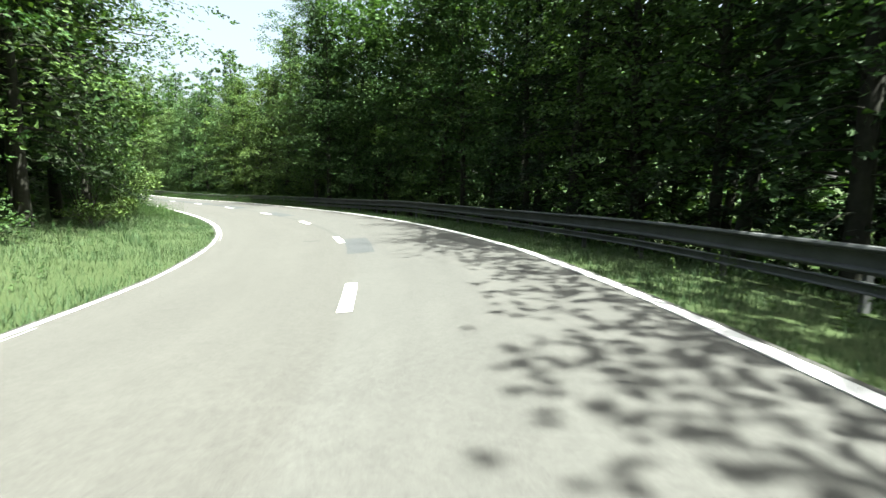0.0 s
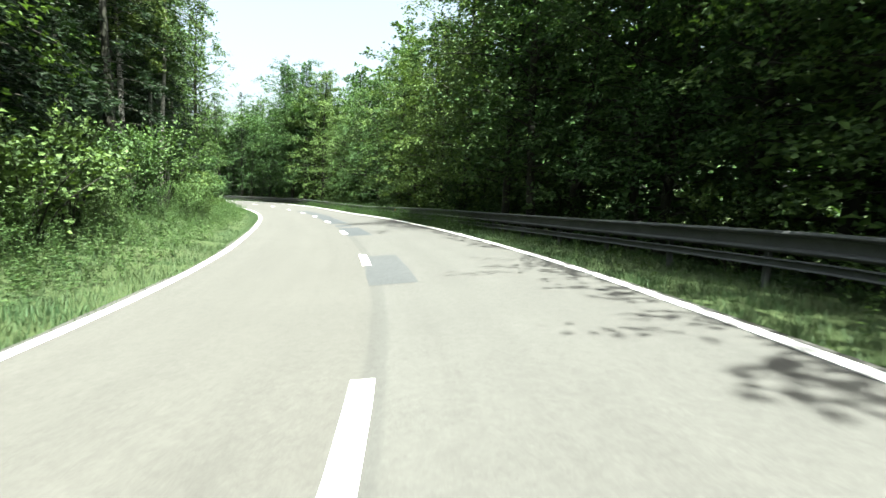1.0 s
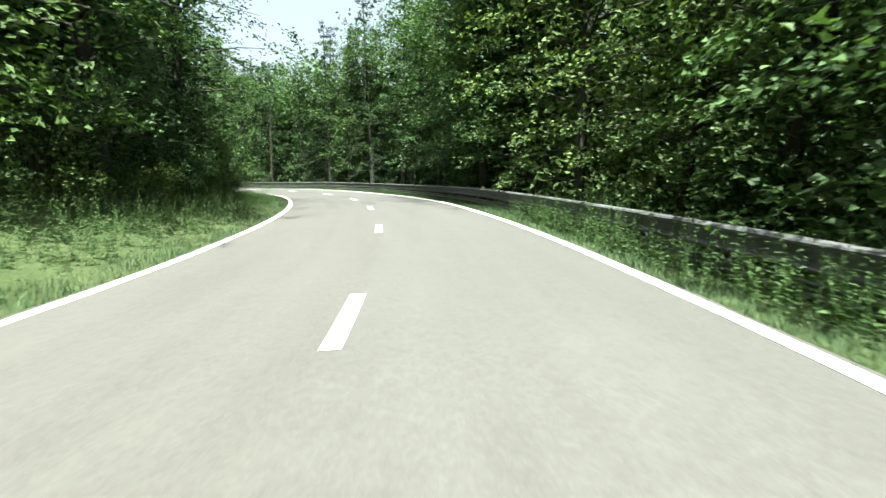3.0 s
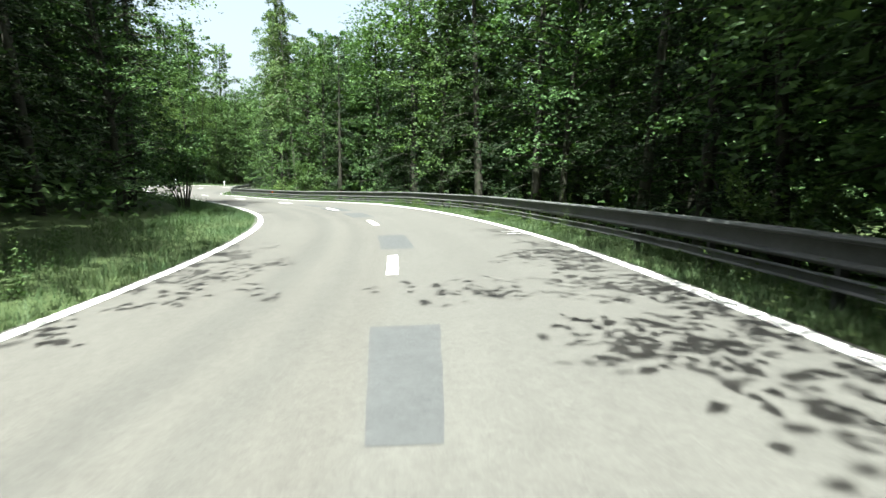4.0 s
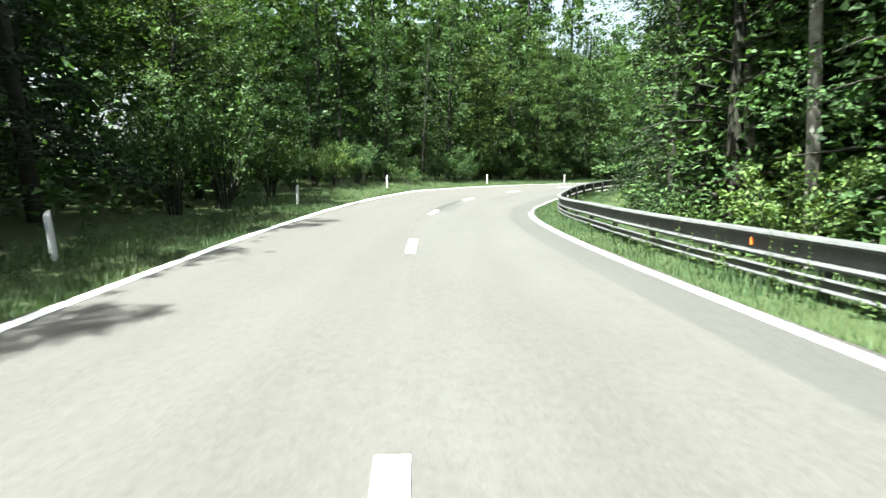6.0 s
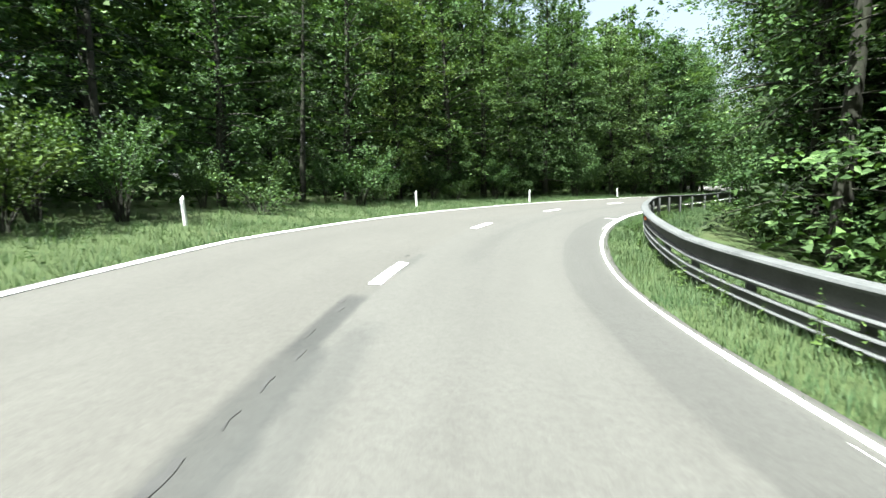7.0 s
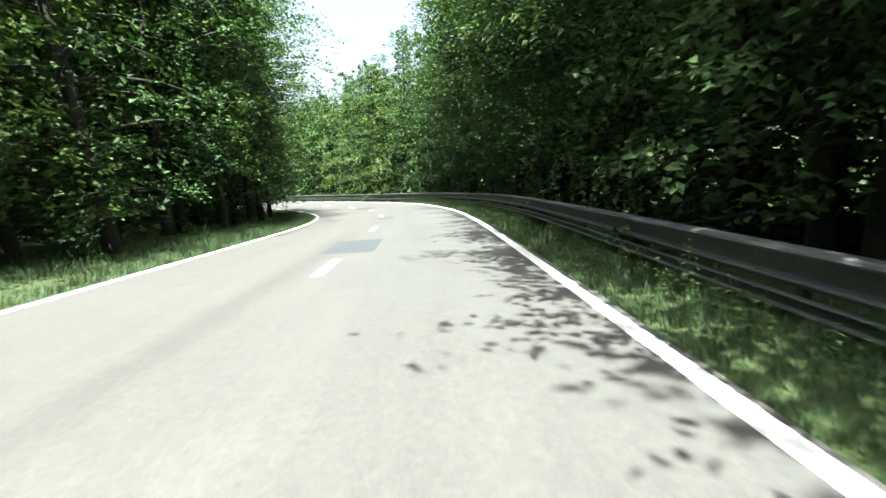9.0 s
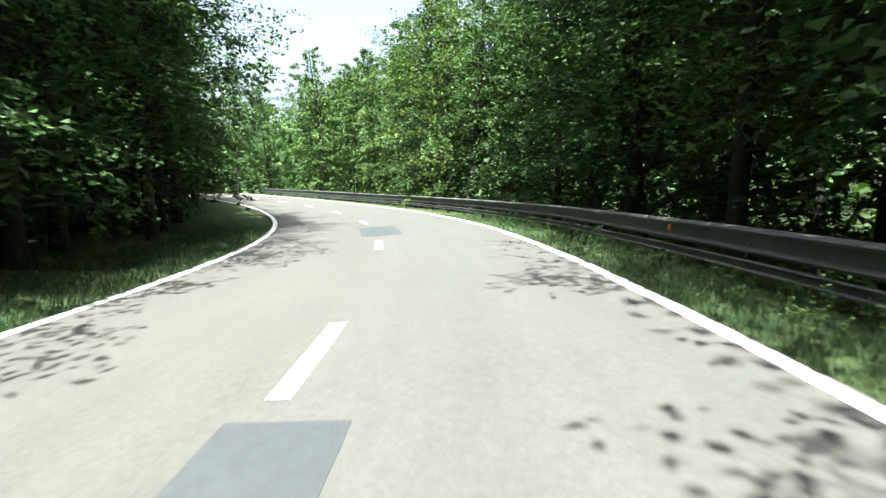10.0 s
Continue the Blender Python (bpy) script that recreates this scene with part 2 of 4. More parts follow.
def ground_material():
    n = Nodes("ground_soil_and_litter")
    big, small = n.noise(0.35, 5.0, 0.6), n.noise(14.0, 5.0, 0.7)
    colour = n.ramp(big, [(0.30, (0.024, 0.040, 0.012)), (0.55, (0.034, 0.054, 0.019)), (0.75, (0.046, 0.052, 0.024))])
    colour = n.mix(0.5, colour, n.ramp(small, [(0.3, (0.012, 0.014, 0.006)), (0.7, (0.046, 0.062, 0.022))]))
    n.bump(small, 0.8, 0.05)
    return n.finish(colour, 0.95, spec=0.15)


def paint_material():
    n = Nodes("white_road_paint")
    worn, grain = n.noise(6.0, 6.0, 0.7), n.noise(140.0, 2.0, 0.6)
    colour = n.mix(n.ramp(worn, [(0.28, (1, 1, 1)), (0.40, (0, 0, 0))]), (0.50, 0.50, 0.485), (0.27, 0.267, 0.252))
    n.bump(grain, 0.25, 0.003)
    return n.finish(colour, 0.7, spec=0.35)


def steel_material():
    n = Nodes("weathered_galvanised_steel")
    big, fine = n.noise(1.3, 5.0, 0.65), n.noise(38.0, 4.0, 0.7)
    colour = n.ramp(big, [(0.3, (0.034, 0.037, 0.037)), (0.65, (0.074, 0.078, 0.078)), (0.8, (0.046, 0.038, 0.030))])
    colour = n.mix(0.25, colour, n.ramp(fine, [(0.3, (0.022, 0.022, 0.021)), (0.7, (0.105, 0.110, 0.110))]))
    return n.finish(colour, 0.68, metal=0.0, spec=0.3)


def plain_material(name, colour, rough):
    n = Nodes(name)
    fac = n.noise(7.0, 4.0, 0.6)
    return n.finish(n.ramp(fac, [(0.3, tuple(v * 0.8 for v in colour)), (0.7, colour)]), rough)


ASPHALT = road_material()
PATCH = asphalt_material("newer_dark_asphalt", (0.0195, 0.0222, 0.0240), (0.0355, 0.0392, 0.0415))
OLD_PATCH = asphalt_material("faded_repair_asphalt", (0.0235, 0.0255, 0.0262), (0.0430, 0.0455, 0.0462))
TAR = asphalt_material("tar_sealed_seam", (0.021, 0.021, 0.0205), (0.036, 0.036, 0.035))
PAINT = paint_material()
STEEL = steel_material()
SOIL = ground_material()
POST_WHITE = plain_material("white_post_plastic", (0.55, 0.56, 0.55), 0.45)
POST_GREY = plain_material("grey_reflector", (0.35, 0.37, 0.40), 0.25)
ORANGE = plain_material("orange_reflector", (0.75, 0.16, 0.03), 0.30)
BEECH_LEAF = leaf_material("beech_leaf", (0.018, 0.038, 0.013), (0.068, 0.122, 0.041), (0.90, 1.0, 0.40))
MAPLE_LEAF = leaf_material("maple_leaf", (0.025, 0.048, 0.017), (0.090, 0.148, 0.052), (0.95, 1.0, 0.40))
BIRCH_LEAF = leaf_material("birch_leaf", (0.028, 0.050, 0.018), (0.076, 0.122, 0.044), (1.0, 1.0, 0.45))
# very dark needle colour, used to imitate shade in the gloomy stretches
SHADE_NEEDLE = leaf_material("shade_spruce_needle", (0.006, 0.014, 0.006), (0.018, 0.034, 0.013), (0.8, 0.9, 0.4))
HERB_LEAF = leaf_material("herb_leaf", (0.022, 0.046, 0.014), (0.066, 0.110, 0.036), (1.0, 1.0, 0.4))
GRASS_BLADE = leaf_material("grass_blade", (0.024, 0.047, 0.019), (0.070, 0.104, 0.052), (0.9, 1.0, 0.5), False)
BEECH_BARK = bark_material("grey_beech_bark", (0.010, 0.0095, 0.0075), (0.026, 0.0245, 0.020), 9.0)
BIRCH_BARK = bark_material("pale_birch_bark", (0.070, 0.066, 0.058), (0.300, 0.290, 0.265), 5.0)


# ---- meshes ----
def mesh_from(name, verts, faces, material, smooth=False):
    """A mesh from arrays of corners and of triangles or quads."""
    me = bpy.data.meshes.new(name)
    verts, faces = np.asarray(verts, np.float32), np.asarray(faces, np.int32)
    sides = faces.shape[1]
    me.vertices.add(len(verts))
    me.vertices.foreach_set("co", verts.ravel())
    me.loops.add(faces.size)
    me.loops.foreach_set("vertex_index", faces.ravel())
    me.polygons.add(len(faces))
    me.polygons.foreach_set("loop_start", np.arange(0, faces.size, sides, dtype=np.int32))
    me.polygons.foreach_set("use_smooth", np.full(len(faces), smooth, bool))
    me.materials.append(material)
    me.update(calc_edges=True)
    return me


def part_of(name, me, parent, label=""):
    ob = new(name, me)
    ob.parent = parent
    return tagged(ob, label)


def part(name, bm, material, parent, label="", smooth=False):
    me = bpy.data.meshes.new(name)
    for f in bm.faces:
        f.smooth = smooth
    bm.to_mesh(me)
    bm.free()
    me.materials.append(material)
    return part_of(name, me, parent, label)


# ---- the road's line ----
STEP, FIRST = 0.5, -30.0
STATIONS = np.arange(FIRST, 250.0, STEP)
_bend = np.interp(STATIONS, FIRST + 5.0 * np.arange(len(BEND)), BEND)
HEADING = np.concatenate([[0], np.cumsum((_bend[1:] + _bend[:-1]) / 2 * STEP)])
HEADING -= np.interp(0, STATIONS, HEADING)
_mid = (HEADING[1:] + HEADING[:-1]) / 2
LINE_X = np.concatenate([[0], np.cumsum(-np.sin(_mid) * STEP)])
LINE_Y = np.concatenate([[0], np.cumsum(np.cos(_mid) * STEP)])
LINE_X -= np.interp(0, STATIONS, LINE_X)
LINE_Y -= np.interp(0, STATIONS, LINE_Y)
_knots = FIRST + 12.0 * np.arange(len(DIP))
_grade = np.cumsum(np.interp(STATIONS, _knots, DIP) * 0.001) * STEP
_grade -= np.interp(60.0, STATIONS, _grade)
LINE_Z = np.cumsum(_grade) * STEP
LINE_Z -= np.interp(0, STATIONS, LINE_Z)
CROSS = np.interp(STATIONS, _knots, BANK) * 0.01
HALF = ROAD_W / 2


def along(s, e):
    """Plan place at s metres along the road and e metres to the left of its middle."""
    s, e = np.asarray(s, float), np.asarray(e, float)
    a = np.interp(s, STATIONS, HEADING)
    return np.interp(s, STATIONS, LINE_X) - e * np.cos(a), np.interp(s, STATIONS, LINE_Y) - e * np.sin(a)


def road_z(s, e):
    return np.interp(s, STATIONS, LINE_Z) + np.clip(e, -HALF, HALF) * np.interp(s, STATIONS, CROSS)


def on_road(s, e, up=0.0):
    x, y = along(s, e)
    return np.stack(np.broadcast_arrays(x, y, road_z(s, e) + up), -1)


# width of the open verge on the left, and the guard rail's distance on the right, from the edge lines
VERGE_S = [-30, 0, 12, 20, 40, 52, 80, 95, 110, 128, 136, 150, 165, 172, 185, 250]
VERGE_W = [5.5, 5.5, 4.2, 2.6, 3.0, 3.6, 3.0, 1.7, 1.3, 1.6, 4.0, 5.0, 4.2, 2.8, 1.3, 1.3]
RAIL_S = [-30, 10, 20, 27, 34, 45, 60, 78, 88, 97, 106, 118, 150, 160, 185, 250]
RAIL_D = [2.6, 2.6, 2.85, 2.5, 1.8, 1.4, 1.3, 1.0, 1.3, 1.8, 1.4, 1.1, 1.05, 1.3, 1.7, 1.7]


def verge(s):
    return np.interp(s, VERGE_S, VERGE_W)


def rail_off(s):
    return np.interp(s, RAIL_S, RAIL_D)


def smooth01(v):
    v = np.clip(v, 0, 1)
    return v * v * (3 - 2 * v)


def nearest_on_road(x, y):
    """For plan places: the nearest station, the signed distance to the left, and the distance."""
    x, y = np.ravel(x), np.ravel(y)
    s, e = np.empty(len(x)), np.empty(len(x))
    for a in range(0, len(x), 8000):
        dx, dy = x[a : a + 8000, None] - LINE_X, y[a : a + 8000, None] - LINE_Y
        j = (dx * dx + dy * dy).argmin(1)
        n = np.arange(len(j))
        dx, dy, h = dx[n, j], dy[n, j], HEADING[j]
        lat = -(dx * np.cos(h) + dy * np.sin(h))
        far = np.hypot(dx, dy)
        s[a : a + 8000] = STATIONS[j] + np.clip(-dx * np.sin(h) + dy * np.cos(h), -0.5, 0.5)
        e[a : a + 8000] = np.where(lat < 0, -far, far)
    return s, e


def ripple(x, y, size, phase=0.0):
    return (np.sin(x / size + phase) * np.cos(y / (size * 1.17) - phase * 2) + 0.5 * np.sin((x + y) / (size * 0.43) + phase)) / 1.5


def ground_z(s, e, x, y):
    """Height of the soil: a sunken bed under the road, the verges, a bank on the left and a fall on the right."""
    u = np.abs(e) - HALF
    z = road_z(s, e)
    bank = 0.10 + 0.30 * smooth01((s - 18) / 14) * (1 - smooth01((s - 72) / 16))
    rise = bank * np.clip(u - 1.2, 0, 9) + 0.04 * np.clip(u - 10, 0, 60)
    fall = -0.06 * np.clip(u, 0, 1.8) - 0.22 * np.clip(u - rail_off(s) - 0.8, 0, 14)
    z = z + np.where(e > 0, rise - 0.03 * np.clip(u, 0, 1.2), fall)
    z = z + 0.05 * ripple(x, y, 1.1) * smooth01(u / 1.0) + 0.25 * ripple(x, y, 6.0, 1.3) * smooth01((u - 3) / 6)
    z = z - 0.02 - 0.10 * (1 - smooth01((u + 0.1) / 0.3))
    away = np.clip(u - 60, 0, None)
    return z + 0.10 * away * np.exp(-away / 900.0) * (0.7 + 0.3 * ripple(x, y, 160.0, 0.4))


def ground_at(s, e):
    x, y = along(s, e)
    s2, e2 = nearest_on_road(x, y)
    return np.stack([np.ravel(x), np.ravel(y), ground_z(s2, e2, np.ravel(x), np.ravel(y))], -1)


# ---- ground: one sheet out to the horizon ----
def axis_steps(low, high, step):
    dense = np.arange(low, high + step, step)
    grow = np.cumsum(step * 1.30 ** np.arange(1, 33))
    grow = grow[grow < 2600]
    return np.concatenate([low - grow[::-1], dense, dense[-1] + grow])


gx, gy = axis_steps(-215.0, 25.0, 1.3), axis_steps(-45.0, 135.0, 1.3)
mx, my = [a.ravel() for a in np.meshgrid(gx, gy, indexing="ij")]
ms, me_ = nearest_on_road(mx, my)
mz = ground_z(ms, me_, mx, my)
idx = np.arange(len(gx) * len(gy)).reshape(len(gx), len(gy))
quads = np.stack([idx[:-1, :-1], idx[1:, :-1], idx[1:, 1:], idx[:-1, 1:]], -1).reshape(-1, 4)
tagged(new("ground", mesh_from("ground", np.stack([mx, my, mz], -1), quads, SOIL, True)), "soil with moss, grass roots and leaf litter", "ground", kind="structure")


# ---- road ----
def ribbon(s_list, e_list, up, thick):
    """A closed strip that lies on the road: rows along s, columns across e, with sides going down by thick."""
    s, e = np.asarray(s_list, float), np.asarray(e_list, float)
    if e.ndim == 1:
        e = np.broadcast_to(e, (len(s), len(e)))
    top = on_road(s[:, None], e, up)
    rows, cols = top.shape[:2]
    left, right = top[:, :1] - (0, 0, thick), top[:, -1:] - (0, 0, thick)
    pts = np.concatenate([left, top, right], 1)
    ids = np.arange(rows * (cols + 2)).reshape(rows, cols + 2)
    f = np.stack([ids[:-1, :-1], ids[:-1, 1:], ids[1:, 1:], ids[1:, :-1]], -1).reshape(-1, 4)
    return pts.reshape(-1, 3), f


def ragged(count, size, seed):
    rng = np.random.default_rng(seed)
    raw = rng.normal(size=count + 6)
    return np.convolve(raw, np.ones(7) / 7, "valid")[:count] * size


road_s = np.arange(-30.0, 249.0, 0.5)
inner = np.linspace(-HALF - 0.09, HALF + 0.09, 11)
edges = np.column_stack([np.full(len(road_s), HALF + 0.16) + ragged(len(road_s), 0.06, 3), np.broadcast_to(inner[::-1], (len(road_s), 11)), np.full(len(road_s), -HALF - 0.16) - ragged(len(road_s), 0.06, 4)])
v, f = ribbon(road_s, edges, 0.0, 0.25)
road_mesh = mesh_from("road", v, f, ASPHALT, True)
road_uv = np.stack([np.repeat(road_s, 15), np.column_stack([edges[:, :1], edges, edges[:, -1:]]).ravel()], -1)
road_mesh.uv_layers.new(name="lane").data.foreach_set("uv", road_uv[f.ravel()].astype(np.float32).ravel())
road = tagged(new("road", road_mesh), "pale worn two-lane asphalt road through woods", "road", kind="structure")


def worn_strip(name, s0, s1, e0, e1, material, up, label="", rough=0.0, seed=0, step=0.25):
    n = max(3, int(round((s1 - s0) / step)) + 1)
    s = np.linspace(s0, s1, n)
    # a side is one distance, or a line of (along, across) corners
    e0, e1 = [np.interp(s, *zip(*side)) if isinstance(side, tuple) else np.full(n, side) for side in (e0, e1)]
    e = np.column_stack([e0 + ragged(n, rough, seed), (e0 + e1) / 2, e1 + ragged(n, rough, seed + 1)])
    vv, ff = ribbon(s, e, up, up + 0.002)
    return part_of(name, mesh_from(name, vv, ff, material), road, label)


worn_strip("edge_line", -30, 248.5, HALF + 0.08, HALF - 0.08, PAINT, 0.006, "continuous white edge line", 0.012, 11)
worn_strip("edge_line", -30, 248.5, -HALF + 0.08, -HALF - 0.08, PAINT, 0.006, "continuous white edge line", 0.012, 21)
for k in range(-4, 33):
    s0 = DASH_FROM + k * DASH_STEP
    worn_strip("centre_dash", s0, s0 + DASH_LEN, 0.085, -0.085, PAINT, 0.010, "white centre dash", 0.006, 100 + k)
# repaired places: from, to, left side, right side
for k, (s0, s1, e0, e1) in enumerate([
    (7.4, 10.6, ((7.4, 0.06), (10.6, -0.13)), ((7.4, -0.52), (10.6, -0.76))), (22.5, 25.9, 0.03, -0.70), (31.3, 35.1, -0.02, -0.80), (36.0, 37.0, -0.02, -0.70),
    (38.2, 58.5, ((38, 0.06), (44, 0.07), (49, -0.09), (54, -0.08), (58.5, 0.06)), ((38, -0.75), (44, -0.79), (50, -0.93), (58.5, -0.90))), (79.7, 81.6, ((79.7, -0.12), (81.6, 0.10)), ((79.7, -0.50), (81.6, -0.52))), (86.4, 88.7, 0.20, -0.42), (94.5, 96.7, 0.28, -0.45), (98.2, 100.6, 0.32, -0.50),
    (102.0, 104.6, 0.06, -0.50), (175.5, 177.8, 0.55, -0.55), (185.9, 187.5, 0.20, -0.53), (198.2, 201.2, 0.40, -0.75),
]):
    faded = 79 < s0 < 97 or 101 < s0 < 105 or s0 < 23
    worn_strip("asphalt_patch", s0, s1, e0, e1, OLD_PATCH if faded else PATCH, 0.004, "faded repaired rectangle of asphalt" if faded else "darker repaired rectangle of asphalt", 0.025, 300 + 2 * k)
crack = np.random.default_rng(9)
s0, wander = 124.0, 0.10
while s0 < 139.0:
    long = crack.uniform(0.08, 0.30)
    wander = 0.10 + 0.5 * (wander - 0.10) + crack.normal(0, 0.05)
    wide = crack.uniform(0.002, 0.007)
    worn_strip("tar_seam", s0, s0 + long, wander + wide, wander - wide, TAR, 0.005, "dark broken crack", 0.07, int(s0 * 10), 0.1)
    s0 += long + crack.uniform(0.1, 0.9)
worn_strip("tar_seam", 10.6, 10.8, 0.95, 0.50, TAR, 0.005, "dark scar in the asphalt", 0.03, 410, 0.05)
for s0 in (88.15, 88.55, 149.1):
    worn_strip("survey_mark", s0, s0 + 0.07, -2.80, -HALF + 0.08, PAINT, 0.007, "short white cross mark by the edge line", 0.01, int(s0))


# ---- guard rail ----
DROP_S = [-30, 14, 21, 28, 42, 52, 62, 75, 90, 100, 126, 134, 142, 150, 158, 168, 180, 250]
DROP = [0, 0, -0.08, 0, 0.04, 0.10, 0.10, 0, 0, 0.04, 0.06, 0.08, -0.03, -0.05, 0.13, 0.12, 0.04, 0.04]


def rail_place(s, up):
    s = np.asarray(s, float)
    x, y = along(s, -HALF - rail_off(s))
    return np.stack(np.broadcast_arrays(x, y, road_z(s, -HALF) - 0.04 - np.interp(s, DROP_S, DROP) + up), -1)


def swept(outline, s0, s1, steps):
    """A closed outline (out from the road, up) carried along the rail's line."""
    s = np.linspace(s0, s1, steps)
    mid = rail_place(s, 0.0)
    a = np.interp(s, STATIONS, HEADING)
    out = np.stack([np.cos(a), np.sin(a), 0 * a], -1)
    o = np.asarray(outline, float)
    pts = mid[:, None] + out[:, None] * o[None, :, :1] + np.array([0, 0, 1.0]) * o[None, :, 1:]
    n = len(o)
    ids = np.arange(steps * n).reshape(steps, n)
    nxt = np.roll(ids, -1, 1)
    return pts.reshape(-1, 3), np.stack([ids[:-1], nxt[:-1], nxt[1:], ids[1:]], -1).reshape(-1, 4)


def thin_plate(front, thick):
    """The outline of a folded plate from the line of its front."""
    back = [(x + thick, y - (thick if k == 0 else 0)) for k, (x, y) in enumerate(front)]
    return front + back[::-1]


guard_rail = tagged(new("guard_rail"), "weathered galvanised steel guard rail with a lower beam, overgrown by weeds", "guard rail")
# upper beam: a broad top flange, a tall face with a fold, and a lip below
UPPER = thin_plate([(0.10, 0.712), (-0.030, 0.718), (-0.062, 0.706), (-0.078, 0.678), (-0.062, 0.652), (0.035, 0.628), (0.040, 0.460), (-0.022, 0.432), (-0.032, 0.420), (-0.026, 0.404), (0.020, 0.372)], 0.006)
LOWER = [(-0.030, 0.275), (-0.022, 0.288), (0.03, 0.293), (0.03, 0.170), (-0.020, 0.150), (-0.020, 0.160), (0.01, 0.180), (0.01, 0.262)]
beam_at = np.arange(-28.0, 244.0, 4.0)
for s0 in beam_at:
    lap = 0.004 * (int(s0 / 4) % 2)
    v, f = swept([(x - lap, y + lap) for x, y in UPPER], s0 - 0.12, s0 + 4.12, 9)
    part_of("beam", mesh_from("beam", v, f, STEEL), guard_rail)
    v, f = swept([(x - lap, y + lap) for x, y in LOWER], s0, s0 + 3.99, 9)
    part_of("lower_beam", mesh_from("lower_beam", v, f, STEEL), guard_rail)


def post_mesh():
    bm = bmesh.new()
    outline = [(-0.05, -0.03), (0.05, -0.03), (0.05, -0.022), (-0.042, -0.022), (-0.042, 0.022), (0.05, 0.022), (0.05, 0.03), (-0.05, 0.03)]
    low = [bm.verts.new((x, y, -0.5)) for x, y in outline]
    high = [bm.verts.new((x, y, 0.66)) for x, y in outline]
    bm.faces.new(high)
    for a in range(8):
        b = (a + 1) % 8
        bm.faces.new((low[a], low[b], high[b], high[a]))
    me = bpy.data.meshes.new("post")
    bm.to_mesh(me)
    bm.free()
    me.materials.append(STEEL)
    return me


rail_post = post_mesh()
for s0 in np.arange(-28.0, 244.0, 2.0):
    ob = part_of("post", rail_post, guard_rail)
    p = rail_place(s0, 0.0)
    ob.matrix_local = Matrix.Translation(p) @ Matrix.Rotation(float(np.interp(s0, STATIONS, HEADING)), 4, "Z") @ Matrix.Translation((0.10, 0, 0))


def reflector_mesh():
    bm = bmesh.new()
    bmesh.ops.create_cube(bm, size=1.0, matrix=Matrix.Diagonal((0.05, 0.015, 0.10, 1)))
    bmesh.ops.bevel(bm, geom=bm.edges[:], offset=0.006, segments=1, affect="EDGES")
    me = bpy.data.meshes.new("reflector")
    bm.to_mesh(me)
    bm.free()
    me.materials.append(ORANGE)
    return me


rail_reflector = reflector_mesh()
for s0 in (45.0, 119.0, 142.7, 168.5, 181.0, 192.6):
    ob = part_of("reflector", rail_reflector, guard_rail, "orange reflector")
    ob.matrix_local = Matrix.Translation(rail_place(s0, 0.56)) @ Matrix.Rotation(float(np.interp(s0, STATIONS, HEADING)), 4, "Z") @ Matrix.Translation((-0.03, 0, 0))


# ---- white marker posts on the left ----
def marker_post():
    thing = tagged(new("marker_post"), "slim white plastic roadside marker post in the grass", "marker post", group="marker posts along the verge")
    bm = bmesh.new()
    rings = []
    for z, w, d in ((-0.25, 0.055, 0.05), (0.86, 0.05, 0.045), (0.93, 0.05, 0.045)):
        ring = []
        for k in range(10):
            a = 2 * math.pi * k / 10
            tilt = 0.05 * math.cos(a) if z == 0.93 else 0.0
            ring.append(bm.verts.new((w * math.cos(a), d * math.sin(a), z + tilt)))
        rings.append(ring)
    for lo, hi in zip(rings, rings[1:]):
        for k in range(10):
            bm.faces.new((lo[k], lo[(k + 1) % 10], hi[(k + 1) % 10], hi[k]))
    bm.faces.new(rings[-1])
    part("shaft", bm, POST_WHITE, thing, smooth=True)
    bm = bmesh.new()
    bmesh.ops.create_cube(bm, size=1.0, matrix=Matrix.Translation((0, -0.047, 0.72)) @ Matrix.Diagonal((0.04, 0.012, 0.16, 1)))
    bmesh.ops.bevel(bm, geom=bm.edges[:], offset=0.003, segments=1, affect="EDGES")
    part("reflector", bm, POST_GREY, thing, "grey reflector")
    return thing


first_post = None
rng = np.random.default_rng(5)
for s0, u in ((120.4, 1.9), (130.2, 1.9), (140.2, 3.2), (150.4, 3.0), (158.3, 1.8), (169.6, 1.9)):
    p = ground_at(s0, HALF + u)[0]
    m = pose(p[0], p[1], p[2] - 0.24, *rng.normal(0, 2.0, 2), math.degrees(np.interp(s0, STATIONS, HEADING)))
    if first_post is None:
        first_post = marker_post()
        first_post.matrix_basis = m
    else:
        copy_thing(first_post, m)


# ---- trees ----
def unit(v):
    return v / np.maximum(np.linalg.norm(v, axis=-1, keepdims=True), 1e-9)


def tube(points, radii, sides=6):
    points, radii = np.asarray(points, float), np.asarray(radii, float)
    ahead = unit(np.gradient(points, axis=0))
    side = unit(np.cross(ahead, (0.31, 0.92, 0.2)))
    up = np.cross(side, ahead)
    a = 2 * np.pi * np.arange(sides) / sides
    ring = points[:, None] + radii[:, None, None] * (side[:, None] * np.cos(a)[None, :, None] + up[:, None] * np.sin(a)[None, :, None])
    ids = np.arange(len(points) * sides).reshape(len(points), sides)
    nxt = np.roll(ids, -1, 1)
    return ring.reshape(-1, 3), np.stack([ids[:-1], nxt[:-1], nxt[1:], ids[1:]], -1).reshape(-1, 4)


def joined(pieces):
    verts, faces, n = [], [], 0
    for v, f in pieces:
        verts.append(v)
        faces.append(f + n)
        n += len(v)
    return np.concatenate(verts), np.concatenate(faces)


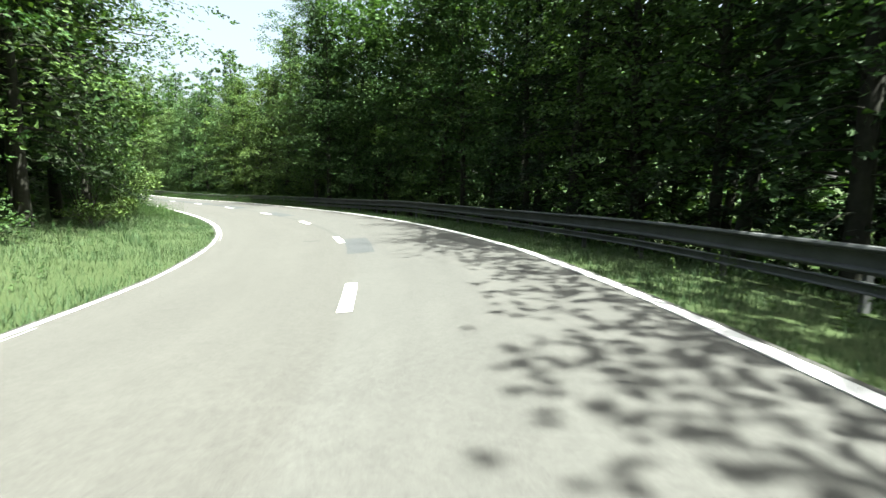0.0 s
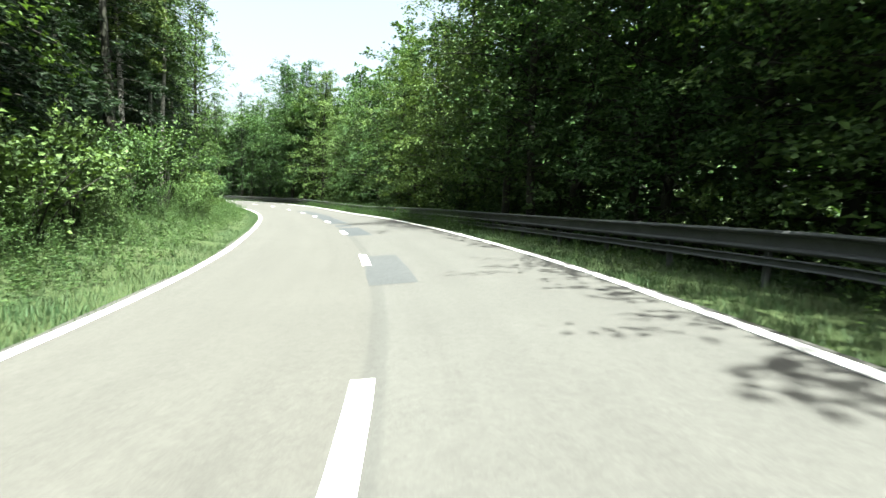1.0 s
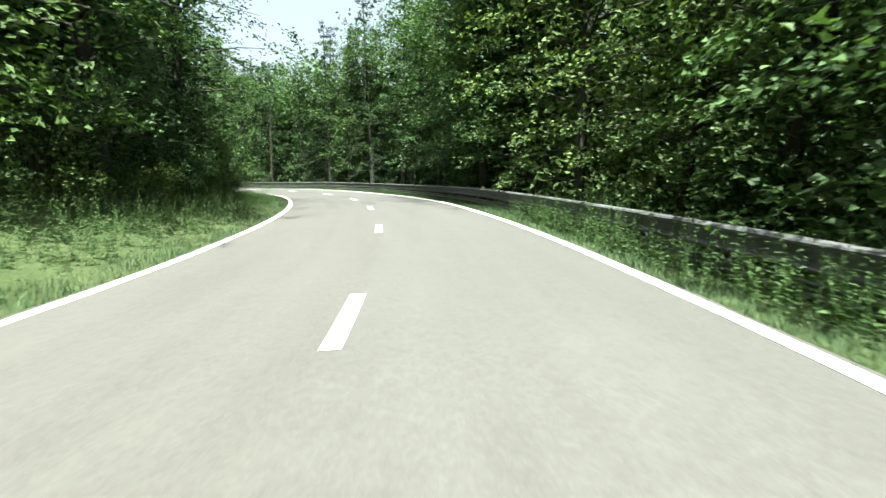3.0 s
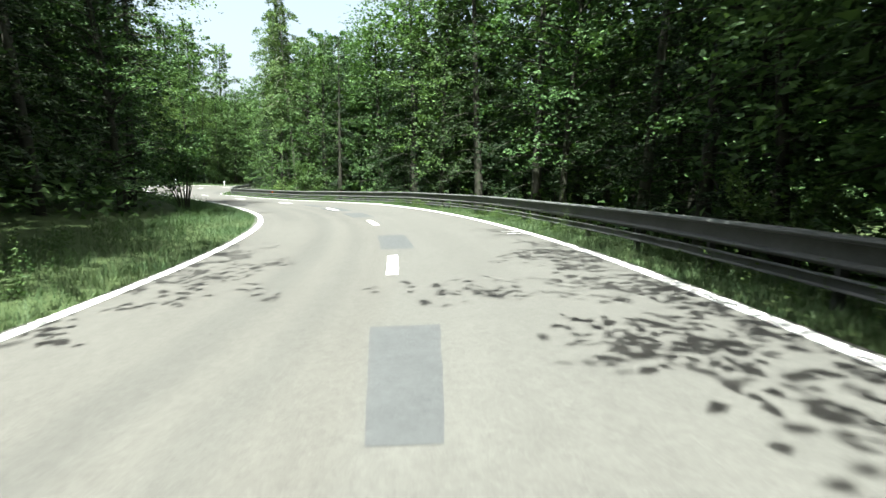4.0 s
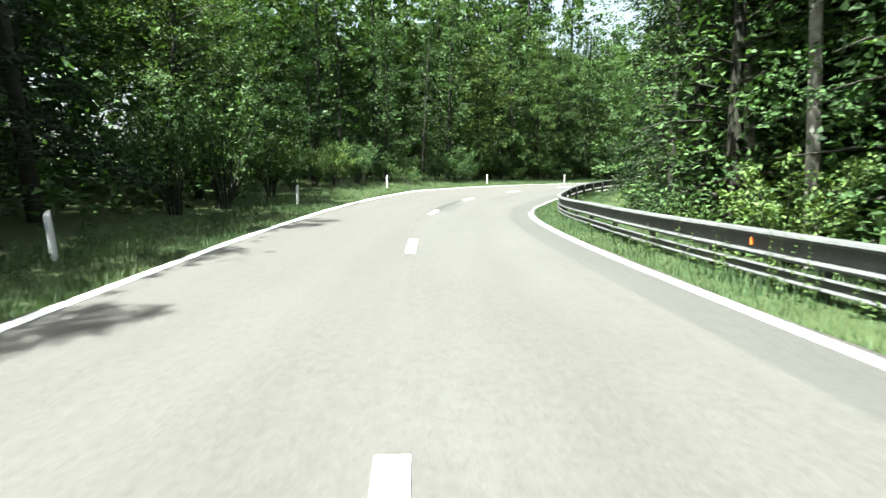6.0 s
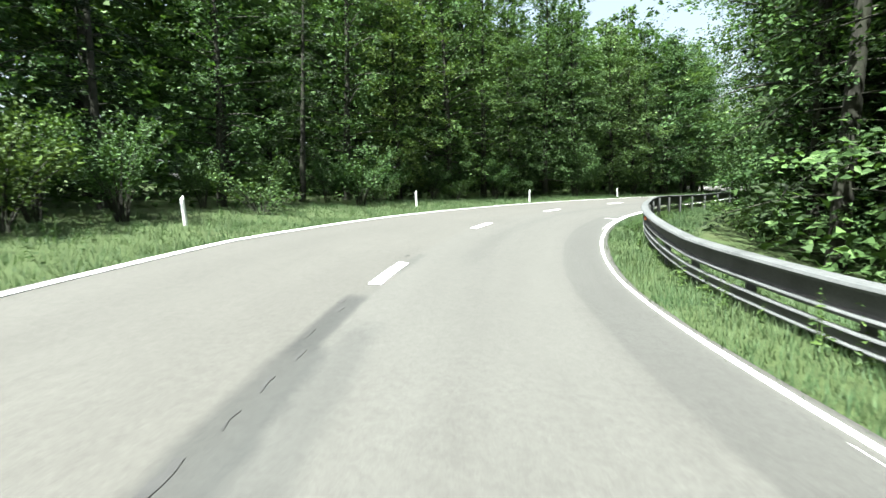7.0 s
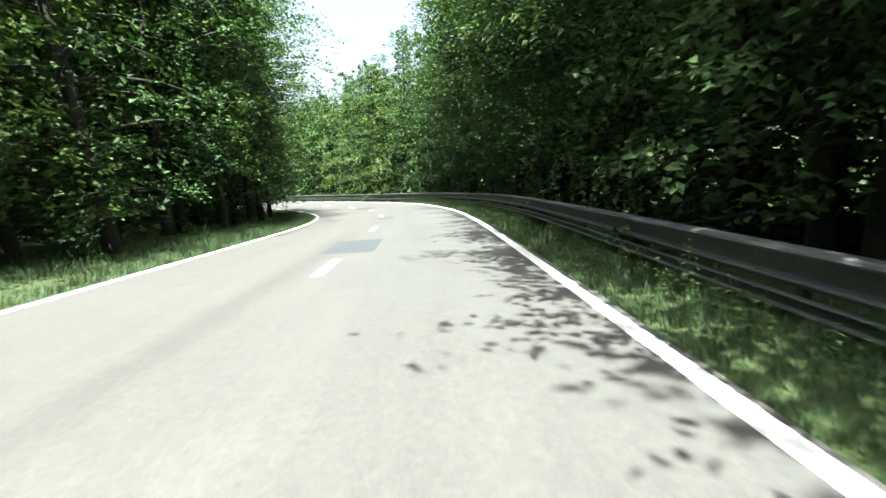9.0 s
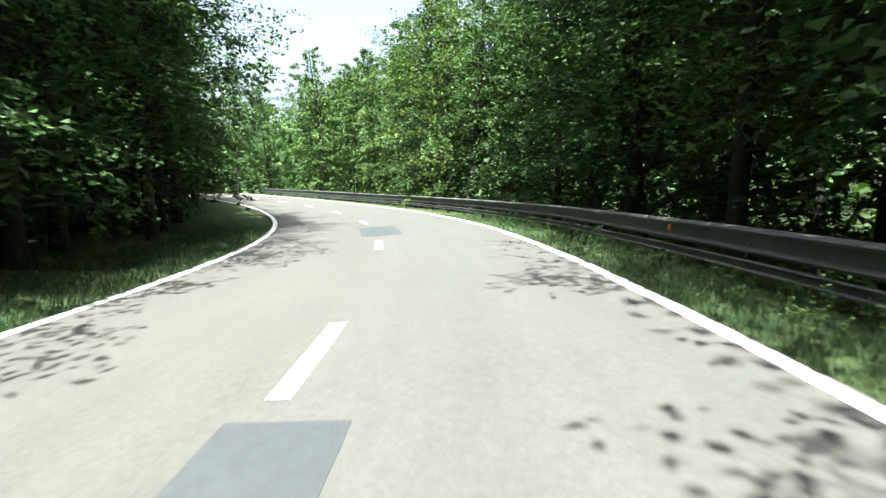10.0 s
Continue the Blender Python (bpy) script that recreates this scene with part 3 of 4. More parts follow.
def leaves(at, along_dir, normal, length, width, rng):
    """Folded kite-shaped leaves: two triangles each."""
    n = len(at)
    along_dir = unit(along_dir)
    side = unit(np.cross(along_dir, normal))
    up = np.cross(side, along_dir)
    L, Wd = (length * rng.uniform(0.65, 1.25, (n, 1))), (width * rng.uniform(0.7, 1.2, (n, 1)))
    fold = Wd * rng.uniform(0.05, 0.35, (n, 1))
    base, tip = at, at + along_dir * L - up * L * rng.uniform(0.0, 0.25, (n, 1))
    mid = at + along_dir * L * 0.42
    v = np.stack([base, mid - side * Wd / 2 + up * fold, tip, mid + side * Wd / 2 + up * fold], 1).reshape(-1, 3)
    k = 4 * np.arange(n)[:, None]
    f = np.concatenate([k + (0, 2, 1), k + (0, 3, 2)], 1).reshape(-1, 3)
    return v, f


def small_leaves(at, along_dir, normal, length, width, rng):
    """Leaves of one triangle each, for crowns."""
    n = len(at)
    along_dir = unit(along_dir)
    side = unit(np.cross(along_dir, normal))
    L, Wd = (length * rng.uniform(0.6, 1.3, (n, 1))), (width * rng.uniform(0.65, 1.25, (n, 1)))
    skew = rng.uniform(-0.35, 0.35, (n, 1)) * Wd
    v = np.stack([at - side * Wd / 2, at + side * Wd / 2 + along_dir * L * 0.25, at + along_dir * L + side * skew], 1).reshape(-1, 3)
    return v, np.arange(3 * n).reshape(-1, 3)


def limb_line(start, azimuth, length, rise, droop, rng, n=5):
    u = np.linspace(0, 1, n)[:, None]
    d = np.array([math.cos(azimuth), math.sin(azimuth), 0.0])
    line = start + d * length * u + np.array([0, 0, 1.0]) * (rise * u - droop * u * u)
    return line + rng.normal(0, 0.03 * length, (n, 3)) * u


def spray(line, leaf_count, spread, leaf_len, leaf_wid, tilt, rng, shape=small_leaves):
    """Leaves on side twigs that lie in a nearly level layer round a limb."""
    twigs = max(3, leaf_count // 14)
    u = rng.uniform(0.22, 1.0, twigs) ** 0.8
    grid = np.linspace(0, 1, len(line))
    base = np.stack([np.interp(u, grid, line[:, k]) for k in range(3)], -1)
    ahead = unit(line[-1] - line[0])
    flat = unit(np.cross(ahead, (0, 0, 1.0)))
    turn = rng.uniform(0.3, 1.25, twigs) * rng.choice([-1, 1], twigs)
    d = unit(ahead * np.cos(turn)[:, None] + flat * np.sin(turn)[:, None] + rng.normal(0, 0.24, (twigs, 3)))
    size = spread * (1.15 - 0.75 * u) * rng.uniform(0.6, 1.2, twigs)
    per = 14
    w = (np.arange(per) + rng.uniform(0, 1, (twigs, per))) / per
    at = base[:, None] + d[:, None] * (w * size[:, None])[..., None]
    at[..., 2] -= 0.22 * size[:, None] * w * w
    at += rng.normal(0, 0.085, at.shape)
    out = np.cross(d, (0, 0, 1.0))[:, None] * rng.choice([-1, 1], (twigs, per))[..., None]
    heading = d[:, None] * 0.75 + out * 0.8 + rng.normal(0, 0.25, at.shape)
    normal = unit(np.array([0, 0, 0.85]) + 0.62 * unit(d)[:, None] + rng.normal(0, tilt, at.shape))
    return shape(at.reshape(-1, 3), heading.reshape(-1, 3), normal.reshape(-1, 3), leaf_len, leaf_wid, rng)


def broadleaf(name, label, seed, height, radius, bare, limbs, per_limb, leaf_len, leaf_wid, leaf_mat, bark, trunk_r, tilt=0.5, droop=0.35, group="", low_reach=0.58, shape=small_leaves, fill=0.30, fill_leaf=0.23, wood_every=1):
    rng = np.random.default_rng(seed)
    thing = tagged(new(name), label, "tree", group=group)
    lean = rng.normal(0, 0.35, 2)
    z = np.linspace(-0.4, height * 0.96, 12)
    q = np.clip(z / height, 0, 1)
    core = np.stack([lean[0] * q**1.5 + 0.12 * np.sin(5 * q + seed), lean[1] * q**1.5 + 0.12 * np.cos(4 * q + seed), z], -1)
    core[0, :2] = core[1, :2]
    wood = [tube(core, trunk_r * (1.02 - q) ** 0.8 * (1 + 0.5 * np.exp(-np.clip(z, 0, None) * 2.2)) + 0.012, 8)]
    crown = []
    for k in range(limbs):
        w = (k + rng.uniform(0.1, 0.9)) / limbs
        h = bare + (height * 0.95 - bare) * w
        full = low_reach + (1.0 - low_reach) * w / 0.36 if w < 0.36 else max(0.2, math.cos((w - 0.36) / 0.64 * 1.38)) ** 0.75
        reach = radius * max(0.22, min(1.0, full)) * rng.uniform(0.65, 1.15)
        start = np.array([np.interp(h, z, core[:, 0]), np.interp(h, z, core[:, 1]), h])
        line = limb_line(start, k * 2.39996 + rng.normal(0, 0.3), reach, reach * rng.uniform(0.15, 0.75) * (0.5 + w), reach * droop, rng)
        if k % wood_every == 0:
            wood.append(tube(line[:4], np.linspace(trunk_r * 0.34 * (1.1 - w) + 0.012, 0.008, 4), 3))
        crown.append(spray(line, int(per_limb * (0.45 + 0.75 * reach / radius)), reach * 0.55, leaf_len, leaf_wid, tilt, rng, shape))
    inner = int(limbs * per_limb * fill)
    h = rng.uniform(bare + 0.2, height * 0.97, inner)
    a, r = rng.uniform(0, 2 * np.pi, inner), trunk_r + radius * 0.40 * rng.uniform(0, 1, inner) ** 0.7 * (1.1 - h / height)
    at = np.stack([np.interp(h, z, core[:, 0]) + r * np.cos(a), np.interp(h, z, core[:, 1]) + r * np.sin(a), h], -1)
    crown.append(small_leaves(at, np.stack([np.cos(a), np.sin(a), rng.normal(-0.2, 0.4, inner)], -1), unit(np.array([0, 0, 1.0]) + rng.normal(0, 0.9, (inner, 3))), fill_leaf, fill_leaf * 0.85, rng))
    v, f = joined(wood)
    part_of("trunk", mesh_from("trunk", v, f, bark, True), thing)
    v, f = joined(crown)
    part_of("crown", mesh_from("crown", v, f, leaf_mat), thing)
    return thing


def spruce(seed, height, radius, group):
    rng = np.random.default_rng(seed)
    thing = tagged(new("spruce_tree"), "spruce with drooping needle branches, its dark colour standing in for forest shade", "tree", group=group)
    z = np.linspace(-0.4, height, 10)
    core = np.stack([0 * z, 0 * z, z], -1)
    wood, crown = [tube(core, 0.20 * (1.03 - np.clip(z / height, 0, 1)) + 0.01, 7)], []
    for k in range(64):
        w = (k + rng.uniform(0, 1)) / 64
        h = 1.6 + (height - 1.8) * w
        reach = radius * (1.04 - w) ** 0.8 * rng.uniform(0.75, 1.1)
        line = limb_line(np.array([0, 0, h]), k * 2.39996 + rng.normal(0, 0.2), reach, reach * 0.1, reach * 0.42, rng, 5)
        wood.append(tube(line, np.linspace(0.03, 0.006, 5), 3))
        crown.append(spray(line, int(52 + 115 * (1 - w)), reach * 0.38, 0.21, 0.075, 0.7, rng))
    v, f = joined(wood)
    part_of("trunk", mesh_from("trunk", v, f, BEECH_BARK, True), thing)
    v, f = joined(crown)
    part_of("crown", mesh_from("crown", v, f, SHADE_NEEDLE), thing)
    return thing


def shrub(name, label, seed, height, radius, stems, per_stem, leaf_len, leaf_wid, leaf_mat, group):
    rng = np.random.default_rng(seed)
    thing = tagged(new(name), label, "shrub", group=group)
    wood, crown = [], []
    for k in range(stems):
        a = k * 2.39996
        top = height * rng.uniform(0.55, 1.05)
        out = radius * rng.uniform(0.3, 1.0)
        u = np.linspace(0, 1, 6)[:, None]
        line = np.array([math.cos(a), math.sin(a), 0]) * (0.12 + out * u**1.6) + np.array([0, 0, 1.0]) * (top * u - 0.18 * top * u**3 - 0.15 * (1 - u))
        wood.append(tube(line, np.linspace(0.022, 0.005, 6), 4))
        crown.append(spray(line, per_stem, radius * 0.5, leaf_len, leaf_wid, 0.6, rng, leaves))
    v, f = joined(wood)
    part_of("wood", mesh_from("wood", v, f, BEECH_BARK, True), thing)
    v, f = joined(crown)
    part_of("foliage", mesh_from("foliage", v, f, leaf_mat), thing)
    return thing


EDGE = "trees at the forest edge"
DEEP = "trees deeper in the forest"
BUSH = "shrubs at the forest edge"
edge_trees = [
    broadleaf("beech_tree", "tall green beech with layered leafy branches", 11, 15.5, 3.9, 0.8, 80, 98, 0.148, 0.096, BEECH_LEAF, BEECH_BARK, 0.19, tilt=0.34, group=EDGE, shape=leaves),
    broadleaf("beech_tree", "tall green beech with layered leafy branches", 12, 14.0, 4.0, 0.8, 74, 105, 0.148, 0.096, BEECH_LEAF, BEECH_BARK, 0.17, tilt=0.34, group=EDGE, shape=leaves),
    broadleaf("maple_tree", "bright green maple with broad leaves", 13, 13.0, 4.0, 0.8, 72, 115, 0.148, 0.116, MAPLE_LEAF, BEECH_BARK, 0.16, tilt=0.38, group=EDGE, shape=leaves),
    broadleaf("maple_tree", "bright green maple with broad leaves", 14, 15.0, 4.0, 0.9, 78, 112, 0.148, 0.116, MAPLE_LEAF, BEECH_BARK, 0.18, tilt=0.38, group=EDGE, shape=leaves),
    broadleaf("birch_tree", "slender birch with pale bark and drooping twigs", 15, 19.0, 2.9, 7.0, 46, 190, 0.160, 0.125, BIRCH_LEAF, BIRCH_BARK, 0.13, tilt=0.8, droop=0.8, group=EDGE),
    spruce(16, 16.0, 3.0, EDGE),
    broadleaf("beech_tree", "spreading beech with a high crown over the road", 17, 16.5, 4.6, 2.4, 70, 112, 0.152, 0.100, BEECH_LEAF, BEECH_BARK, 0.14, group=EDGE, low_reach=0.5, shape=leaves, fill=0.36, fill_leaf=0.24),
]
deep_trees = [
    broadleaf("beech_tree", "tall forest beech with a dense crown", 21, 18.5, 4.4, 1.0, 42, 100, 0.28, 0.22, BEECH_LEAF, BEECH_BARK, 0.22, group=DEEP, fill=0.45, fill_leaf=0.30, wood_every=4),
    broadleaf("beech_tree", "tall forest beech with a dense crown", 22, 17.0, 4.6, 1.0, 42, 100, 0.28, 0.22, BEECH_LEAF, BEECH_BARK, 0.20, group=DEEP, fill=0.45, fill_leaf=0.30, wood_every=4),
    broadleaf("maple_tree", "forest maple with a dense crown", 23, 17.5, 4.4, 1.0, 42, 100, 0.28, 0.24, MAPLE_LEAF, BEECH_BARK, 0.21, tilt=0.6, group=DEEP, fill=0.45, fill_leaf=0.30, wood_every=4),
]
bushes = [
    shrub("hazel_shrub", "leafy green hazel shrub", 31, 2.6, 1.5, 13, 150, 0.115, 0.088, MAPLE_LEAF, BUSH),
    shrub("bramble_shrub", "low tangled bramble shrub", 32, 1.3, 1.2, 12, 95, 0.105, 0.080, HERB_LEAF, BUSH),
    shrub("hazel_shrub", "leafy green hazel shrub", 33, 3.6, 1.7, 15, 165, 0.120, 0.090, BEECH_LEAF, BUSH),
]
used = set()
# low shrubs in front of the rail: along, out from the edge line, size
SHRUBS_AT_RAIL = ((92.3, 1.0, 0.35), (100.2, 1.3, 0.42), (102.2, 1.4, 0.30), (110.0, 1.0, 0.45), (145.6, 0.9, 0.42), (154.6, 0.9, 0.50))


def plant(thing, s, e, scale, rng, sink=0.05, lean=2.0):
    p = ground_at(s, e)[0]
    spin = rng.uniform(0, 360)
    m = pose(p[0], p[1], p[2] - sink, *rng.normal(0, lean, 2), spin)
    if thing in used:
        made = copy_thing(thing, m)
    else:
        used.add(thing)
        made = thing
        made.matrix_basis = m
    made.scale = (scale, scale, scale)
    return made


def clear_of_road(s, e, room):
    x, y = along(s, e)
    return abs(nearest_on_road([float(x)], [float(y)])[1][0]) > HALF + room


rng = np.random.default_rng(77)
KINDS_LEFT = [0, 1, 0, 3, 5, 1, 2, 0]
KINDS_RIGHT = [2, 0, 3, 1, 2, 3, 0, 1, 3]
for side, kinds, spacing in ((1, KINDS_LEFT, 3.5), (-1, KINDS_RIGHT, 3.5)):
    stations = [-22.0]
    while stations[-1] < 236.0:
        here = stations[-1]
        stretch = 1 - np.interp(here, STATIONS, _bend) * side * (HALF + 5.0)
        stations.append(here + spacing / float(np.clip(stretch, 0.75, 1.5)))
    for k, s0 in enumerate(stations):
        s = s0 + rng.uniform(-0.8, 0.8)
        u = (verge(s) + rng.uniform(0.9, 2.4) + (1.5 if 98 < s < 150 else 1.2 if 86 < s < 100 else 1.8 if 30 < s < 68 else 0.0)) if side > 0 else (rail_off(s) + (rng.uniform(2.6, 4.0) if s > 172 or 86 < s < 103 else rng.uniform(2.4, 3.6) if s < 30 else rng.uniform(2.2, 3.8)) + 1.2 * float(smooth01((s - 104) / 4) * (1 - smooth01((s - 128) / 4))) + 1.6 * float(smooth01((s - 128) / 8) * (1 - smooth01((s - 152) / 6))))
        kind = kinds[(k + int(rng.integers(0, 3))) % len(kinds)]
        # spruces (5) fill the stretches that look dark, their colour imitating shade
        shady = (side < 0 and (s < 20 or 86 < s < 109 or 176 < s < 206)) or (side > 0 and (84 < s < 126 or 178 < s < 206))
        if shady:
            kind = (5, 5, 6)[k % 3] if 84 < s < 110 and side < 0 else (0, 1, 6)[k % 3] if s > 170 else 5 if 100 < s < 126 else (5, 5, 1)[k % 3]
        elif side < 0 and 38 < s < 70:
            # mostly maples: their paler leaves make up for missing light here
            kind = (2, 3, 2, 1)[k % 4]
        elif side > 0 and s < 72:
            kind = 5 if 42 < s < 64 else (5, 5, 0, 5)[k % 4] if s > 16 else (5, 0, 5, 1)[k % 4]
        elif side < 0 and 109 <= s < 132:
            kind = (0, 5, 1, 0)[k % 4]
        elif side < 0 and 134 < s < 146:
            # mostly dark spruces, to tone down a stretch that is too brightly lit
            kind = (5, 5, 5, 1)[k % 4]
        elif side < 0 and 146 <= s < 172:
            kind = (3, 6, 0)[k % 3]
        elif side > 0 and 137 < s < 147:
            kind = (5, 0)[k % 2]
        if (side < 0 and -8 < s < 1.5) or (side > 0 and 30 < s < 68 and k % 3):
            continue
        if s < -4 or s > (226 if side < 0 else 206):
            plant(deep_trees[int(rng.integers(0, 3))], s, side * (HALF + u + 1.0), rng.uniform(0.75, 0.95), rng)
        elif clear_of_road(s, side * (HALF + u), 1.2):
            size = rng.uniform(0.85, 1.12) * (0.72 if side > 0 and 86 < s < 100 else 0.78 if side > 0 and 100 <= s < 109 else 0.76 if side > 0 and 108 <= s < 124 else 0.70 if side > 0 and 124 <= s < 150 else 1.05 if side > 0 and 150 <= s < 170 else 1.0)
            plant(edge_trees[kind], s, side * (HALF + u), size, rng)
    for row, (gap, low, high) in enumerate(((4.4, 6.0, 8.2), (7.2, 10.0, 14.5))):
        for s0 in np.arange(-28.0 + row, 248.0, gap):
            s = s0 + rng.uniform(-1.5, 1.5)
            base = verge(s) if side > 0 else rail_off(s)
            e = side * (HALF + base + rng.uniform(low, high) + (2.5 if (side > 0 and 103 < s < 152) or (side < 0 and 102 < s < 156) else 1.0))
            if (side < 0 and 80 < s < 102) or (row == 0 and side > 0 and 34 < s < 62):
                continue
            if clear_of_road(s, e, max(8.0, base + low - 0.5)):
                tall = 1.38 if side > 0 and 150 < s < 174 else 1.22 if side > 0 and 132 < s <= 150 else 1.0
                # dark spruces stand in for a shaded inner row
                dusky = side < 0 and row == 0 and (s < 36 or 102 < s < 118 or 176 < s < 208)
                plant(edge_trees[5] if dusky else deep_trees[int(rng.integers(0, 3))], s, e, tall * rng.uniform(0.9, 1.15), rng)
    for k, s0 in enumerate(np.arange(-4.0, 214.0, 3.7)):
        s = s0 + rng.uniform(-1.2, 1.2)
        u = (verge(s) + rng.uniform(-0.2, 1.0)) if side > 0 else (rail_off(s) + rng.uniform(1.2, 2.2))
        if clear_of_road(s, side * (HALF + u), 0.9):
            if side < 0 and (0 < s < 22 or 86 < s < 110 or 128 < s < 146 or s > 164):
                continue
            if side > 0 and (84 < s < 99 or 103 < s < 123 or s > 176):
                continue
            dense = side > 0 and 100 < s < 134
            plant(bushes[2 if dense else int(rng.integers(0, 3))], s, side * (HALF + u + (1.1 if dense else 0.9 if side < 0 else 0.0)), rng.uniform(0.8, 1.2), rng)


def far_woods(count, seed):
    """The mass of leaves of the woods behind the edge, too far in to tell tree from tree."""
    rng = np.random.default_rng(seed)
    s = rng.uniform(-30, 249, count * 2)
    s[: count // 8] = 249.0
    side = rng.choice([-1.0, 1.0], count * 2)
    u = np.where(side > 0, verge(s), rail_off(s)) + 15.0 + 105.0 * rng.uniform(0, 1, count * 2) ** 2.2
    x, y = along(s, side * (HALF + u))
    ahead = np.where(s > 248.9, rng.uniform(6.0, 70.0, count * 2), 0.0)
    spread = rng.uniform(-45.0, 45.0, count * 2)
    ex, ey = along(249.0, 0.0)
    x = np.where(s > 248.9, ex - ahead * math.sin(HEADING[-1]) - spread * math.cos(HEADING[-1]), x)
    y = np.where(s > 248.9, ey + ahead * math.cos(HEADING[-1]) - spread * math.sin(HEADING[-1]), y)
    s2, e2 = nearest_on_road(x, y)
    keep = np.flatnonzero((ahead > 0) | (np.abs(e2) > HALF + 15.0))[:count]
    x, y, s2, e2 = x[keep], y[keep], s2[keep], e2[keep]
    top = 15.0 + 3.0 * ripple(x, y, 2.3, 0.7) + 2.0 * ripple(x, y, 9.0) + 7.0 * np.where((e2 > 0) & (s2 > 136) & (s2 < 172), 1.0, 0.0)
    at = np.stack([x, y, ground_z(s2, e2, x, y) + top * np.where(rng.uniform(0, 1, len(x)) < 0.5, rng.uniform(0.72, 1.0, len(x)), rng.uniform(0, 0.95, len(x)))], -1)
    v, f = small_leaves(at, rng.normal(size=at.shape) * (1, 1, 0.35), unit(np.array([0, 0, 0.8]) + rng.normal(size=at.shape)), (1.2 + 0.025 * (np.abs(e2) - 15.0))[:, None], (1.0 + 0.02 * (np.abs(e2) - 15.0))[:, None], rng)
    tagged(new("far_woods", mesh_from("far_woods", v, f, BEECH_LEAF)), "dense dark green woods behind the roadside trees", "woods", kind="stuff")


far_woods(112000, 601)


# where the added shading leaf roof begins, out from the left verge and from the rail
ROOF_LEFT_S = [-30, 26, 34, 66, 76, 84, 100, 108, 122, 128, 140, 155, 170, 177, 207, 212, 250]
ROOF_LEFT = [0.8, 0.8, 2.2, 2.2, 5.0, 4.2, 3.6, 4.4, 4.6, 8.0, 9.5, 6.0, 4.5, 0.3, 0.3, 3.0, 3.0]
ROOF_RIGHT_S = [-30, 0, 4, 12, 20, 23, 28, 30.5, 34, 37, 44, 71, 74.5, 76, 79.5, 82, 92, 100, 108, 116, 132, 138, 154, 158, 162, 170, 178, 187, 193, 198, 204, 250]
ROOF_RIGHT = [1.0, 0.8, 0.3, 0.0, -0.9, -1.5, -1.3, -1.0, -0.8, 2.2, 6.5, 6.5, 1.5, -1.9, -1.8, 0.2, 0.2, 0.8, 1.2, 5.0, 5.0, 3.6, 2.6, 1.6, -0.8, -1.2, -1.3, -1.4, -1.0, -1.0, 4.5, 5.0]


def roof_edge(s, e):
    """How far out from the road's edge line the leaf roof begins, on the side of e."""
    return np.where(e > 0, verge(s) + np.interp(s, ROOF_LEFT_S, ROOF_LEFT), rail_off(s) + np.interp(s, ROOF_RIGHT_S, ROOF_RIGHT))


def canopy(count, seed):
    """A loose leaf layer added high overhead to shade the forest floor, verges and road edges."""
    rng = np.random.default_rng(seed)
    s = rng.uniform(-30, 249, count)
    side = rng.choice([-1.0, 1.0], count)
    start = roof_edge(s, side)
    u = start + rng.uniform(0, 1, count) ** 1.35 * (36.0 - start)
    x, y = along(s, side * (HALF + u))
    s2, e2 = nearest_on_road(x, y)
    keep = np.abs(e2) > HALF + roof_edge(s2, e2) - 0.3
    x, y, s2, e2 = x[keep], y[keep], s2[keep], e2[keep]
    z = ground_z(s2, e2, x, y) + 12.0 + 2.0 * ripple(x, y, 2.9, 0.2) + rng.normal(0, 1.0, len(x))
    at = np.stack([x, y, z], -1)
    inside = np.abs(e2) - HALF - roof_edge(s2, e2)
    # the outermost leaves stand in tufts of small ones, for feathery shadow edges
    tuft = np.repeat(np.flatnonzero((inside < 1.6) & (rng.uniform(0, 1, len(x)) < 0.35)), 7)
    within = inside > 1.6
    at = np.concatenate([at[within], at[tuft] + rng.normal(0, 0.34, (len(tuft), 3))])
    inside = np.concatenate([inside[within], np.zeros(len(tuft))])
    size = np.interp(inside, [0.0, 1.5, 4.0, 12.0, 20.0], [0.22, 0.50, 0.66, 0.85, 1.6])[:, None]
    v, f = small_leaves(at, rng.normal(size=at.shape) * (1, 1, 0.25), unit(np.array([0, 0, 1.3]) + rng.normal(0, 0.6, at.shape)), size, size * 0.9, rng)
    tagged(new("forest_canopy", mesh_from("forest_canopy", v, f, BEECH_LEAF)), "loose leaf layer added overhead to shade the forest floor and road edges", "canopy", kind="stuff")


canopy(270000, 603)


